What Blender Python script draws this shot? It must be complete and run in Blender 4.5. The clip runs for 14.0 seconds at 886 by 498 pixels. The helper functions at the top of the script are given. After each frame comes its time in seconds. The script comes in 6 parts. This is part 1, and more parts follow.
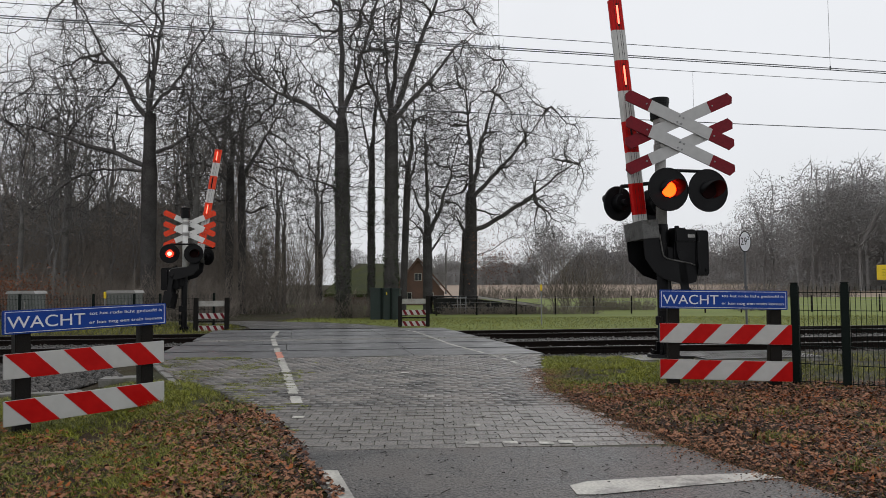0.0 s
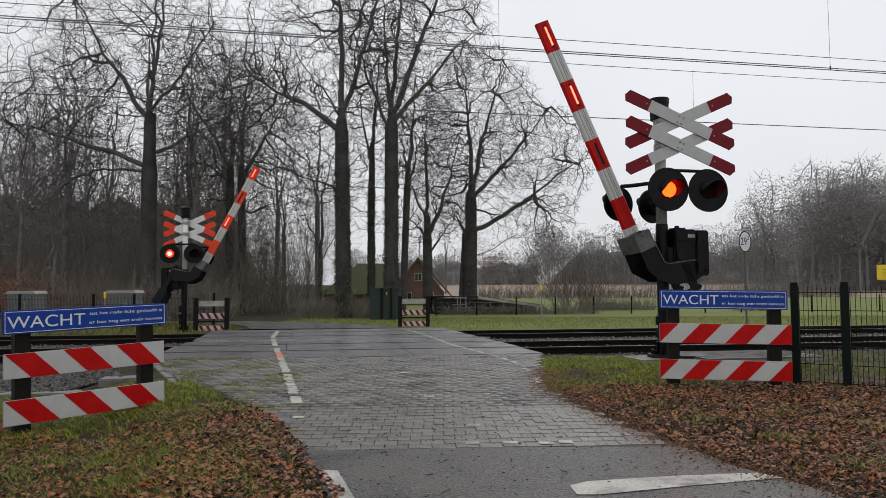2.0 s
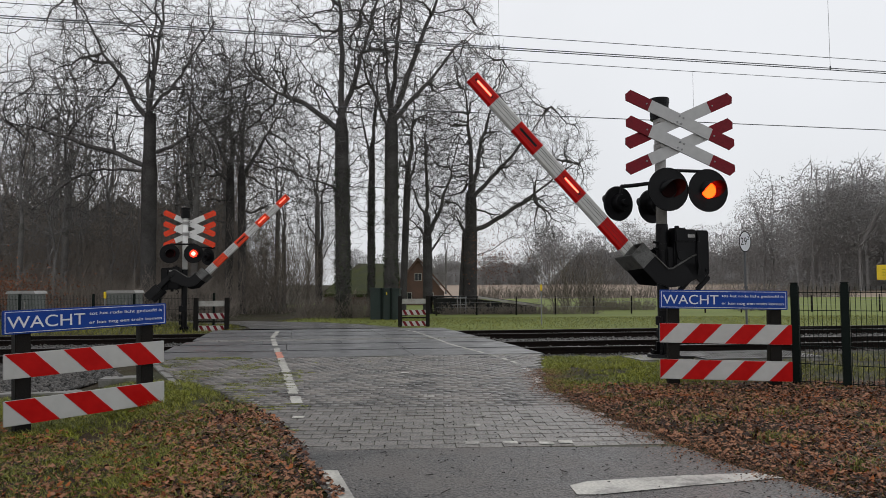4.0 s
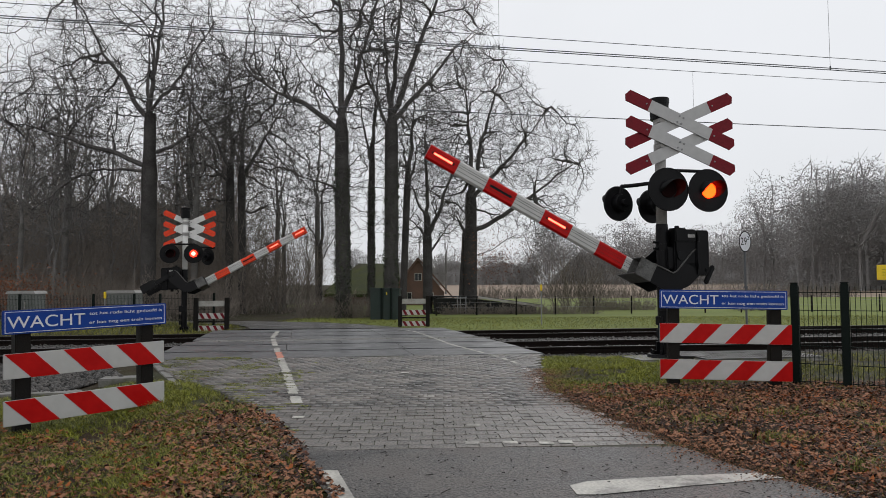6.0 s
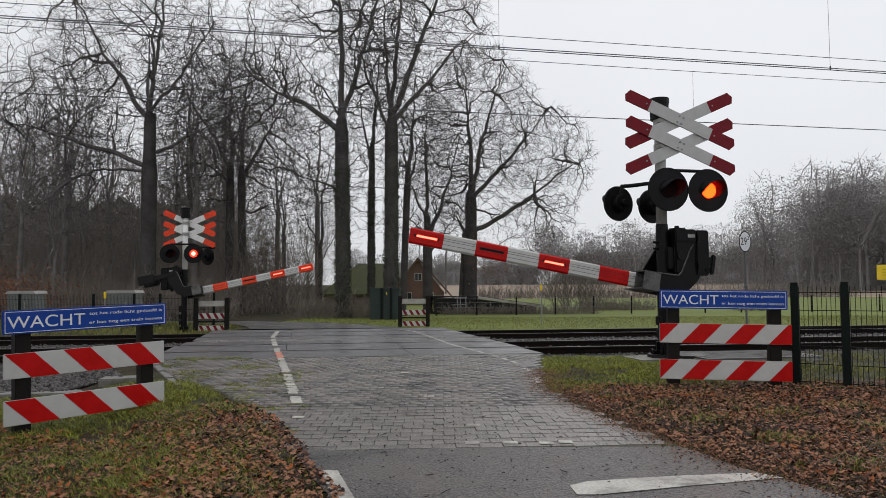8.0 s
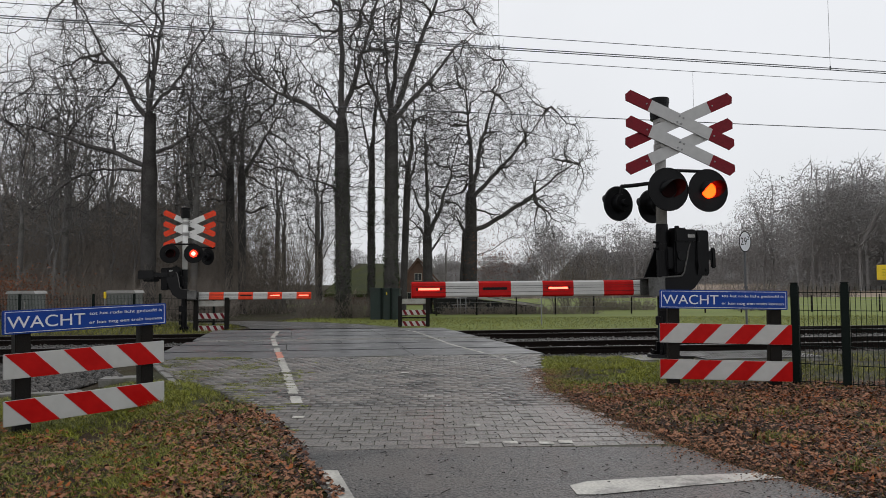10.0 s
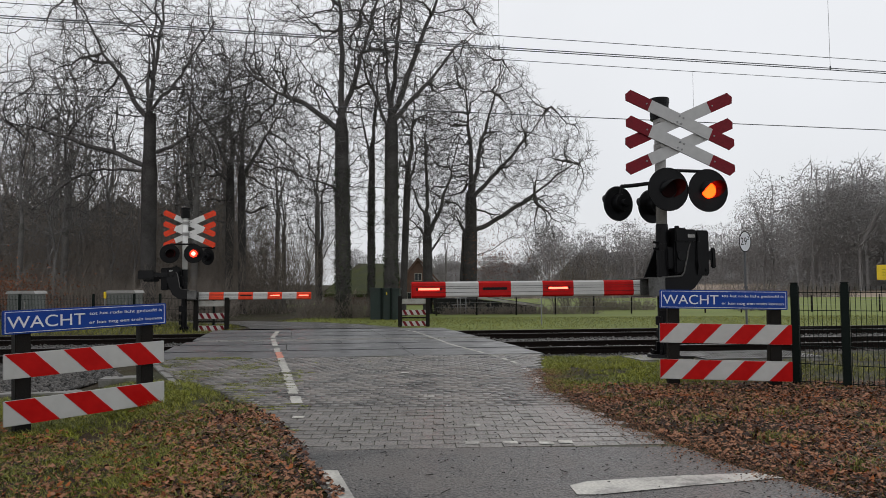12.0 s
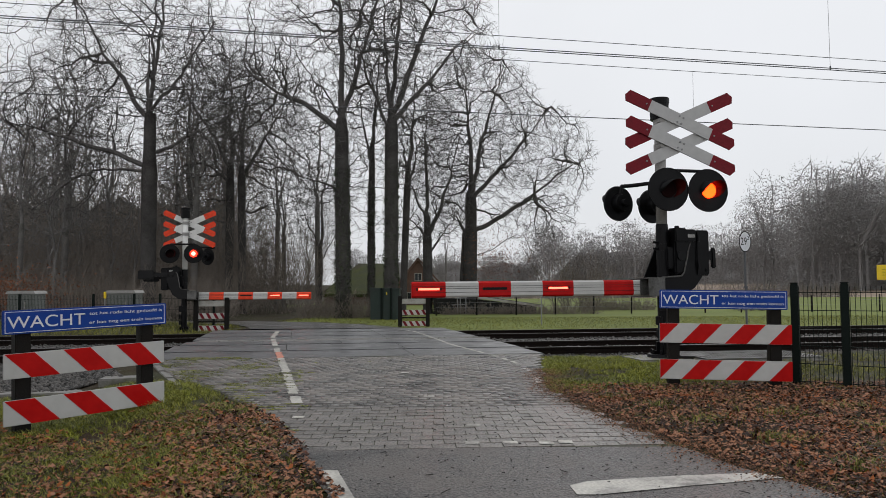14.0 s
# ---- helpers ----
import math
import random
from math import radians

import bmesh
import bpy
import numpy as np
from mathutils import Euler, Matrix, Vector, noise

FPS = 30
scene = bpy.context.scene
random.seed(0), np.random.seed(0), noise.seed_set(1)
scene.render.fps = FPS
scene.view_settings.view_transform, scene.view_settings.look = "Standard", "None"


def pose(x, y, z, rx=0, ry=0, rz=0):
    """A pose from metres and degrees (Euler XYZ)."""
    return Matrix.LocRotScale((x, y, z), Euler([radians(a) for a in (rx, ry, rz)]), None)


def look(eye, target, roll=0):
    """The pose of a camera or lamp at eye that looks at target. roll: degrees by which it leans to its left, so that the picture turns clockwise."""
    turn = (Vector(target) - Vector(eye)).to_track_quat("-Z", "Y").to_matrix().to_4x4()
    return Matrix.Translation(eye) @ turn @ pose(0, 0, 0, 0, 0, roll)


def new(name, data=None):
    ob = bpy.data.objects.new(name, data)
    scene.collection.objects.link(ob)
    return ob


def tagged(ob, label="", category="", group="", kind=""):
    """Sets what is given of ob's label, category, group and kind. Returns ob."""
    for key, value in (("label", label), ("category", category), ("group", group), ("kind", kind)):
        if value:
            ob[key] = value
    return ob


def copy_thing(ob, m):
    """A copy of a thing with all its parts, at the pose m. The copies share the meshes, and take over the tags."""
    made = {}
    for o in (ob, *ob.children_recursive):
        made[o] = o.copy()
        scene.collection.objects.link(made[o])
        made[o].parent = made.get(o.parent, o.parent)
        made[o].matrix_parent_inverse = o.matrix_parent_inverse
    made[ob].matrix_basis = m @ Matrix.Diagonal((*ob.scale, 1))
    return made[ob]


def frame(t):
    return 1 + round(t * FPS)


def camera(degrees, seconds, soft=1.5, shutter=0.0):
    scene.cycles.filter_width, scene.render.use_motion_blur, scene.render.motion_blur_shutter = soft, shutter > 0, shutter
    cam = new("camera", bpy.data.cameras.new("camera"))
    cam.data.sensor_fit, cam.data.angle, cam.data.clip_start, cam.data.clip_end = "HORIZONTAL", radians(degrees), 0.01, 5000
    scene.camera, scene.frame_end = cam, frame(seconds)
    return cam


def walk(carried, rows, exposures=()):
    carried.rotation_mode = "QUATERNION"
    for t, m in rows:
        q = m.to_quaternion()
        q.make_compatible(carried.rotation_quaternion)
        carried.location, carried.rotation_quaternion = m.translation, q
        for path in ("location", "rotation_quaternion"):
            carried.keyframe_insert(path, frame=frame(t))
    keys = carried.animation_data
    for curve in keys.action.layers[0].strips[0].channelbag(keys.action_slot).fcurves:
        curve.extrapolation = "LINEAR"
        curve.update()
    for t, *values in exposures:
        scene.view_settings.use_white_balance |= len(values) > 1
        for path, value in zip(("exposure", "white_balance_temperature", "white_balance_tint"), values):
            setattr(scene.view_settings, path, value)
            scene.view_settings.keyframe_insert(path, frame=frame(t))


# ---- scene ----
cam = camera(65.03, 14.0, 0.7)
EYE = (0.0, 0.0, 1.1)
VIEW = look(EYE, (0.0, 100.0, 1.1 + 5.772), -0.29)
walk(cam, [(0.0, VIEW), (14.0, VIEW)])

# ---- world and light: an even overcast sky, brighter overhead ----
SUN_UP, SUN_ROUND = radians(35), radians(200)
world = bpy.data.worlds.new("overcast")
scene.world = world
world.use_nodes = True
wn = world.node_tree.nodes
wl = world.node_tree.links
wn.clear()
w_out = wn.new("ShaderNodeOutputWorld")
w_bg = wn.new("ShaderNodeBackground")
w_sky = wn.new("ShaderNodeTexSky")
w_sky.sky_type = "NISHITA"
w_sky.sun_disc = False
w_sky.sun_elevation, w_sky.sun_rotation = SUN_UP, SUN_ROUND
w_sky.dust_density, w_sky.air_density = 4.0, 1.0
w_dim = wn.new("ShaderNodeVectorMath")
w_dim.operation = "SCALE"
w_dim.inputs["Scale"].default_value = 0.08
w_co = wn.new("ShaderNodeTexCoord")
w_sep = wn.new("ShaderNodeSeparateXYZ")
w_ramp = wn.new("ShaderNodeValToRGB")
w_ramp.color_ramp.elements[0].position = 0.0
w_ramp.color_ramp.elements[0].color = (0.80, 0.815, 0.845, 1)
w_ramp.color_ramp.elements[1].position = 1.0
w_ramp.color_ramp.elements[1].color = (1.06, 1.08, 1.12, 1)
w_mid = w_ramp.color_ramp.elements.new(0.35)
w_mid.color = (0.90, 0.915, 0.945, 1)
w_noise = wn.new("ShaderNodeTexNoise")
w_noise.inputs["Scale"].default_value = 2.2
w_noise.inputs["Detail"].default_value = 4.0
w_var = wn.new("ShaderNodeMapRange")
w_var.inputs["To Min"].default_value = 0.90
w_var.inputs["To Max"].default_value = 1.10
w_cl = wn.new("ShaderNodeVectorMath")
w_cl.operation = "SCALE"
w_mix = wn.new("ShaderNodeMix")
w_mix.data_type = "RGBA"
w_mix.inputs["Factor"].default_value = 0.92
wl.new(w_co.outputs["Generated"], w_sep.inputs[0])
wl.new(w_sep.outputs["Z"], w_ramp.inputs["Fac"])
wl.new(w_co.outputs["Generated"], w_noise.inputs["Vector"])
wl.new(w_noise.outputs["Fac"], w_var.inputs["Value"])
wl.new(w_ramp.outputs["Color"], w_cl.inputs[0])
wl.new(w_var.outputs["Result"], w_cl.inputs["Scale"])
wl.new(w_sky.outputs["Color"], w_dim.inputs[0])
wl.new(w_dim.outputs["Vector"], w_mix.inputs["A"])
wl.new(w_cl.outputs["Vector"], w_mix.inputs["B"])
wl.new(w_mix.outputs["Result"], w_bg.inputs["Color"])
wl.new(w_bg.outputs["Background"], w_out.inputs["Surface"])
w_bg.inputs["Strength"].default_value = 1.0

sun = new("sun", bpy.data.lights.new("sun", "SUN"))
sun.data.energy = 0.5
sun.data.angle = radians(30)
sun.data.color = (1.0, 0.97, 0.93)
sun.matrix_world = look((-30.0 * math.sin(SUN_ROUND), -30.0 * math.cos(SUN_ROUND), 21.0), (0, 0, 0))
scene.view_settings.exposure = 0.0

# ---- materials ----
def surf(name, dark, light, rough=(0.5, 0.8), scale=3.0, fine=60.0, bump=0.3, depth=0.01, metal=0.0, vary="", spread=0.35,
         stain=None, stain_at=0.62, wet=0.0, spec=0.5, contrast=1.0):
    """A weathered surface: two scales of colour, roughness and relief. vary: 'object' or 'island' shifts each piece's tone."""
    m = bpy.data.materials.new(name)
    m.use_nodes = True
    n, k = m.node_tree.nodes, m.node_tree.links
    b = n["Principled BSDF"]
    co = n.new("ShaderNodeTexCoord")
    big, small = n.new("ShaderNodeTexNoise"), n.new("ShaderNodeTexNoise")
    big.inputs["Scale"].default_value, big.inputs["Detail"].default_value = scale, 5.0
    small.inputs["Scale"].default_value, small.inputs["Detail"].default_value = fine, 3.0
    for t in (big, small):
        k.new(co.outputs["Object"], t.inputs["Vector"])
    add = n.new("ShaderNodeMath")
    add.operation = "ADD"
    k.new(big.outputs["Fac"], add.inputs[0])
    k.new(small.outputs["Fac"], add.inputs[1])
    fac = add.outputs[0]
    if vary:
        r = n.new("ShaderNodeObjectInfo" if vary == "object" else "ShaderNodeNewGeometry")
        v = n.new("ShaderNodeMath")
        v.operation = "MULTIPLY_ADD"
        v.inputs[1].default_value = spread * 2
        k.new(r.outputs["Random" if vary == "object" else "Random Per Island"], v.inputs[0])
        k.new(fac, v.inputs[2])
        w = n.new("ShaderNodeMath")
        w.operation = "SUBTRACT"
        w.inputs[1].default_value = spread
        k.new(v.outputs[0], w.inputs[0])
        fac = w.outputs[0]
    mr = n.new("ShaderNodeMapRange")
    mr.inputs["From Min"].default_value, mr.inputs["From Max"].default_value = 1 - 0.3 / contrast, 1 + 0.3 / contrast
    k.new(fac, mr.inputs["Value"])
    mix = n.new("ShaderNodeMix")
    mix.data_type = "RGBA"
    mix.inputs["A"].default_value, mix.inputs["B"].default_value = (*dark, 1), (*light, 1)
    k.new(mr.outputs["Result"], mix.inputs["Factor"])
    colour = mix.outputs["Result"]
    if stain:
        s = n.new("ShaderNodeTexNoise")
        s.inputs["Scale"].default_value, s.inputs["Detail"].default_value = scale * 0.45, 8.0
        s.inputs["Roughness"].default_value = 0.65
        k.new(co.outputs["Object"], s.inputs["Vector"])
        sr = n.new("ShaderNodeMapRange")
        sr.inputs["From Min"].default_value, sr.inputs["From Max"].default_value = stain_at - 0.08, stain_at + 0.08
        k.new(s.outputs["Fac"], sr.inputs["Value"])
        sm = n.new("ShaderNodeMix")
        sm.data_type = "RGBA"
        k.new(sr.outputs["Result"], sm.inputs["Factor"])
        k.new(colour, sm.inputs["A"])
        sm.inputs["B"].default_value = (*stain, 1)
        colour = sm.outputs["Result"]
    k.new(colour, b.inputs["Base Color"])
    rr = n.new("ShaderNodeMapRange")
    rr.inputs["From Min"].default_value, rr.inputs["From Max"].default_value = 0.35, 0.65
    rr.inputs["To Min"].default_value, rr.inputs["To Max"].default_value = rough
    k.new(big.outputs["Fac"], rr.inputs["Value"])
    k.new(rr.outputs["Result"], b.inputs["Roughness"])
    b.inputs["Metallic"].default_value = metal
    b.inputs["Specular IOR Level"].default_value = spec
    if wet:
        b.inputs["Coat Weight"].default_value = wet
        b.inputs["Coat Roughness"].default_value = 0.25
    if bump:
        bp = n.new("ShaderNodeBump")
        bp.inputs["Strength"].default_value, bp.inputs["Distance"].default_value = bump, depth
        k.new(add.outputs[0], bp.inputs["Height"])
        k.new(bp.outputs["Normal"], b.inputs["Normal"])
    return m


def glow(name, colour, power):
    m = bpy.data.materials.new(name)
    m.use_nodes = True
    b = m.node_tree.nodes["Principled BSDF"]
    b.inputs["Base Color"].default_value = (*[c * 0.3 for c in colour], 1)
    b.inputs["Emission Color"].default_value = (*colour, 1)
    b.inputs["Emission Strength"].default_value = power
    return m


M_EARTH = surf("wet_soil_and_turf", (0.016, 0.015, 0.007), (0.042, 0.044, 0.015), (0.7, 0.95), 1.3, 30, 0.6, 0.03,
               stain=(0.030, 0.019, 0.011), stain_at=0.52, spec=0.15)
M_FIELD = surf("winter_meadow", (0.10, 0.125, 0.030), (0.17, 0.20, 0.06), (0.8, 0.95), 0.12, 6, 0.3, 0.03, spec=0.1)
M_PLOUGH = surf("ploughed_field", (0.19, 0.135, 0.095), (0.27, 0.205, 0.15), (0.8, 0.95), 0.1, 4, 0.3, 0.05)
M_ASPHALT = surf("damp_asphalt", (0.008, 0.0072, 0.0066), (0.082, 0.073, 0.066), (0.32, 0.62), 1.6, 62, 1.0, 0.014,
                 stain=(0.026, 0.025, 0.024), stain_at=0.66, wet=0.10, contrast=3.8)
M_PAVER = surf("damp_concrete_paver", (0.032, 0.029, 0.026), (0.178, 0.160, 0.143), (0.25, 0.55), 2.2, 44, 1.0, 0.009,
               vary="object", spread=0.06, wet=0.15, contrast=2.4)
M_PAVER_I = surf("damp_concrete_paving", (0.032, 0.029, 0.026), (0.178, 0.160, 0.143), (0.25, 0.55), 2.2, 44, 1.0, 0.009,
                 vary="island", spread=0.06, wet=0.15, contrast=2.4, stain=(0.060, 0.066, 0.024), stain_at=0.74)
M_MOSSJOINT = surf("mossy_joint_sand", (0.020, 0.020, 0.012), (0.056, 0.058, 0.026), (0.7, 0.95), 5, 90, 0.5, 0.01,
                   stain=(0.060, 0.085, 0.018), stain_at=0.60)
M_PANEL = surf("worn_rubber_panel", (0.050, 0.050, 0.052), (0.088, 0.088, 0.090), (0.30, 0.6), 1.5, 90, 0.4, 0.004,
               vary="object", spread=0.12, wet=0.15)
M_PAINT = surf("worn_road_paint", (0.24, 0.228, 0.205), (0.52, 0.505, 0.455), (0.4, 0.7), 6, 60, 0.4, 0.004,
               stain=(0.10, 0.094, 0.086), stain_at=0.58)
M_PINK = surf("faded_red_paint", (0.40, 0.12, 0.07), (0.62, 0.26, 0.18), (0.4, 0.7), 9, 60, 0.4, 0.004,
              stain=(0.30, 0.28, 0.26), stain_at=0.62)
M_BALLAST = surf("crushed_ballast", (0.008, 0.007, 0.006), (0.088, 0.080, 0.073), (0.5, 0.8), 6, 60, 0.4, 0.01, vary="island", spread=0.34)
M_BED = surf("ballast_bed", (0.022, 0.019, 0.017), (0.065, 0.060, 0.055), (0.6, 0.9), 8, 40, 0.8, 0.03)
M_RAIL = surf("rusted_rail_side", (0.007, 0.0055, 0.005), (0.015, 0.011, 0.009), (0.6, 0.85), 5, 50, 0.3, 0.003, spec=0.06)
M_RAILTOP = surf("polished_rail_head", (0.05, 0.047, 0.045), (0.13, 0.125, 0.12), (0.35, 0.55), 5, 50, 0.1, 0.002, metal=0.6)
M_CONCRETE = surf("wet_concrete", (0.105, 0.101, 0.094), (0.20, 0.193, 0.180), (0.5, 0.8), 3, 60, 0.35, 0.006,
                  stain=(0.06, 0.066, 0.035), stain_at=0.60)
M_BLACK = surf("black_painted_steel", (0.0018, 0.0018, 0.0022), (0.0045, 0.0045, 0.0055), (0.30, 0.55), 4, 60, 0.15, 0.003, spec=0.16)
# The black hood's inside is tinted red to show the lamp's reflected glow.
M_LINING = surf("glow_tinted_lining", (0.032, 0.002, 0.0015), (0.046, 0.003, 0.002), (0.4, 0.5), 4, 60, 0.1, 0.003, spec=0.1)
M_LENS = surf("dark_red_lens", (0.006, 0.001, 0.001), (0.010, 0.002, 0.002), (0.5, 0.6), 8, 120, 0.2, 0.004, spec=0.04)
M_GREY = surf("weathered_grey_steel", (0.20, 0.195, 0.185), (0.34, 0.335, 0.32), (0.4, 0.65), 4, 60, 0.15, 0.003,
              stain=(0.12, 0.11, 0.09), stain_at=0.66)
M_ZINC = surf("galvanised_steel", (0.16, 0.165, 0.17), (0.30, 0.305, 0.31), (0.35, 0.6), 9, 60, 0.15, 0.003, metal=0.5)
M_CLAMP = surf("dull_grimy_zinc", (0.06, 0.06, 0.058), (0.15, 0.148, 0.142), (0.45, 0.65), 9, 60, 0.15, 0.003, metal=0.4,
               stain=(0.03, 0.028, 0.025), stain_at=0.55)
# The near crosses take a darker red and a greyer white than the far ones.
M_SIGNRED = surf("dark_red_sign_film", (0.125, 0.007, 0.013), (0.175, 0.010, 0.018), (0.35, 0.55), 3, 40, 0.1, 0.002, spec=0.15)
M_SIGNWHITE = surf("greyish_white_sign_film", (0.38, 0.38, 0.38), (0.44, 0.44, 0.435), (0.35, 0.55), 2, 8, 0.1, 0.002, spec=0.15)
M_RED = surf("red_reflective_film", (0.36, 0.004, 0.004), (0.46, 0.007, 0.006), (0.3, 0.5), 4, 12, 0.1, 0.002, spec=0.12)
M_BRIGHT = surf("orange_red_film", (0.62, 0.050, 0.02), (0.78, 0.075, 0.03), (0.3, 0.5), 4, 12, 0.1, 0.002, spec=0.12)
M_WHITE = surf("white_painted_board", (0.41, 0.41, 0.395), (0.48, 0.48, 0.465), (0.35, 0.6), 1.6, 9, 0.1, 0.002,
               stain=(0.36, 0.36, 0.32), stain_at=0.70, spec=0.2)
M_FARWHITE = surf("plain_white_sign_film", (0.62, 0.62, 0.60), (0.72, 0.72, 0.70), (0.35, 0.55), 2, 8, 0.1, 0.002, spec=0.15)
M_BLUE = surf("blue_sign_enamel", (0.004, 0.036, 0.225), (0.006, 0.046, 0.27), (0.3, 0.45), 3, 10, 0.05, 0.002, spec=0.2)
M_TEXT = surf("white_lettering", (0.58, 0.60, 0.63), (0.68, 0.70, 0.73), (0.3, 0.5), 6, 60, 0.0)
M_DARKWOOD = surf("tarred_wooden_post", (0.005, 0.0045, 0.004), (0.014, 0.012, 0.010), (0.55, 0.85), 5, 80, 0.5, 0.008, spec=0.15,
                  stain=(0.03, 0.034, 0.015), stain_at=0.68)
M_GREENSTEEL = surf("dark_green_coated_steel", (0.002, 0.005, 0.0042), (0.006, 0.011, 0.009), (0.4, 0.65), 5, 70, 0.1, 0.002, spec=0.12)
M_WIRE = surf("weathered_copper_wire", (0.05, 0.055, 0.06), (0.10, 0.105, 0.11), (0.5, 0.7), 3, 30, 0.0)
M_YELLOW = surf("yellow_plastic", (0.70, 0.48, 0.01), (0.85, 0.62, 0.02), (0.4, 0.6), 5, 60, 0.1, 0.002)
M_BARK = surf("wet_bark", (0.031, 0.029, 0.028), (0.092, 0.087, 0.084), (0.75, 0.95), 1.5, 22, 0.9, 0.05,
              stain=(0.036, 0.039, 0.026), stain_at=0.64, spec=0.1)
M_BRANCH = surf("bare_branch", (0.060, 0.057, 0.056), (0.130, 0.123, 0.119), (0.75, 0.95), 1.2, 15, 0.0, spec=0.1)
M_GREYBARK = surf("haze_lightened_bark", (0.105, 0.100, 0.095), (0.195, 0.187, 0.178), (0.75, 0.95), 1.5, 22, 0.6, 0.05,
                   # Lighter grey bark and twigs for the woodland rows: haze painted as colour.
                   stain=(0.06, 0.066, 0.045), stain_at=0.62, spec=0.05)
M_GREYTWIG = surf("haze_lightened_twigs", (0.120, 0.115, 0.111), (0.215, 0.206, 0.200), (0.75, 0.95), 1.2, 15, 0.0, spec=0.05)
# Far wood tones are lightened to put the distance haze into the colour.
M_TWIG = surf("haze_toned_far_twigs", (0.205, 0.197, 0.194), (0.275, 0.266, 0.263), (0.8, 0.95), 0.15, 4, 0.0, spec=0.05)
M_WOODMASS = surf("haze_toned_far_wood", (0.25, 0.243, 0.240), (0.30, 0.293, 0.289), (0.9, 1.0), 0.12, 1.5, 0.1, 0.1, spec=0.02)
# Both undergrowth browns are raised so the colour carries the fog's lift.
M_BRUSH = surf("brown_undergrowth", (0.135, 0.117, 0.100), (0.235, 0.204, 0.176), (0.8, 0.95), 0.5, 6, 0.0, spec=0.05, vary="island", spread=0.2)
M_BRUSHMASS = surf("fog_lifted_dense_undergrowth", (0.15, 0.138, 0.126), (0.22, 0.203, 0.188), (0.9, 1.0), 0.3, 4, 0.6, 0.2, spec=0.02)
M_IVY = surf("ivy_leaves", (0.012, 0.020, 0.008), (0.040, 0.052, 0.020), (0.5, 0.8), 1.5, 20, 0.0, vary="island", spread=0.3)
M_BEECH = surf("withered_beech_leaves", (0.13, 0.045, 0.018), (0.26, 0.10, 0.045), (0.6, 0.9), 2, 20, 0.0, vary="island", spread=0.3)
M_LEAF = surf("fallen_oak_leaves", (0.020, 0.008, 0.005), (0.285, 0.132, 0.072), (0.55, 0.85), 1.5, 60, 0.3, 0.004, vary="island", spread=0.55, spec=0.22)
M_RUSTLEAF = surf("russet_fallen_leaves", (0.085, 0.022, 0.007), (0.28, 0.082, 0.020), (0.5, 0.8), 1.5, 60, 0.3, 0.004, vary="island", spread=0.4, spec=0.22)
M_GRASS = surf("verge_grass", (0.056, 0.066, 0.006), (0.225, 0.222, 0.026), (0.5, 0.8), 0.9, 20, 0.0, vary="island", spread=0.35)
M_TURF = surf("mossy_turf", (0.075, 0.092, 0.005), (0.270, 0.285, 0.022), (0.5, 0.8), 0.9, 20, 0.0, vary="island", spread=0.35)
M_MOSSROOF = surf("mossy_thatch", (0.022, 0.028, 0.005), (0.054, 0.062, 0.011), (0.8, 0.95), 0.8, 12, 0.7, 0.05, stain=(0.04, 0.030, 0.018), stain_at=0.62)
M_BRICK = surf("old_farm_brick", (0.075, 0.042, 0.032), (0.15, 0.085, 0.062), (0.7, 0.9), 2, 20, 0.4, 0.02)
M_SHED = surf("dark_green_sheeting", (0.005, 0.015, 0.013), (0.012, 0.029, 0.024), (0.45, 0.7), 1, 20, 0.1, 0.004)
M_TARP = surf("black_sheeting", (0.006, 0.006, 0.006), (0.016, 0.016, 0.015), (0.4, 0.7), 2, 20, 0.4, 0.02, spec=0.2)
M_PLANK = surf("bleached_board", (0.24, 0.235, 0.21), (0.40, 0.39, 0.36), (0.6, 0.85), 3, 40, 0.3, 0.004, stain=(0.13, 0.12, 0.09), stain_at=0.62)
M_CABINET = surf("grey_cabinet_paint", (0.13, 0.142, 0.132), (0.20, 0.212, 0.198), (0.5, 0.7), 1.5, 30, 0.1, 0.003)
M_GLASS = surf("dark_window_pane", (0.015, 0.017, 0.02), (0.03, 0.033, 0.036), (0.08, 0.15), 2, 20, 0.0)
G_LAMP = glow("lit_red_lens", (1.0, 0.013, 0.0005), 24.0)
G_HALO = glow("lit_lens_core", (1.0, 0.30, 0.22), 4.0)
G_FAR = glow("lit_far_lens", (1.0, 0.03, 0.012), 3.0)
G_LED = glow("lit_boom_lamp", (1.0, 0.085, 0.05), 6.5)


# ---- building helpers ----
def link(name, me, material, parent=None, label=""):
    me.materials.append(material)
    ob = new(name, me)
    ob.parent = parent
    return tagged(ob, label)


def part(name, bm, material, parent, label="", smooth=False):
    me = bpy.data.meshes.new(name)
    bm.to_mesh(me)
    bm.free()
    if smooth:
        for p in me.polygons:
            p.use_smooth = True
    return link(name, me, material, parent, label)


def thing(name, m, label, category, group="", kind=""):
    e = new(name)
    e.empty_display_size = 0.2
    e.matrix_basis = m
    return tagged(e, label, category, group, kind)


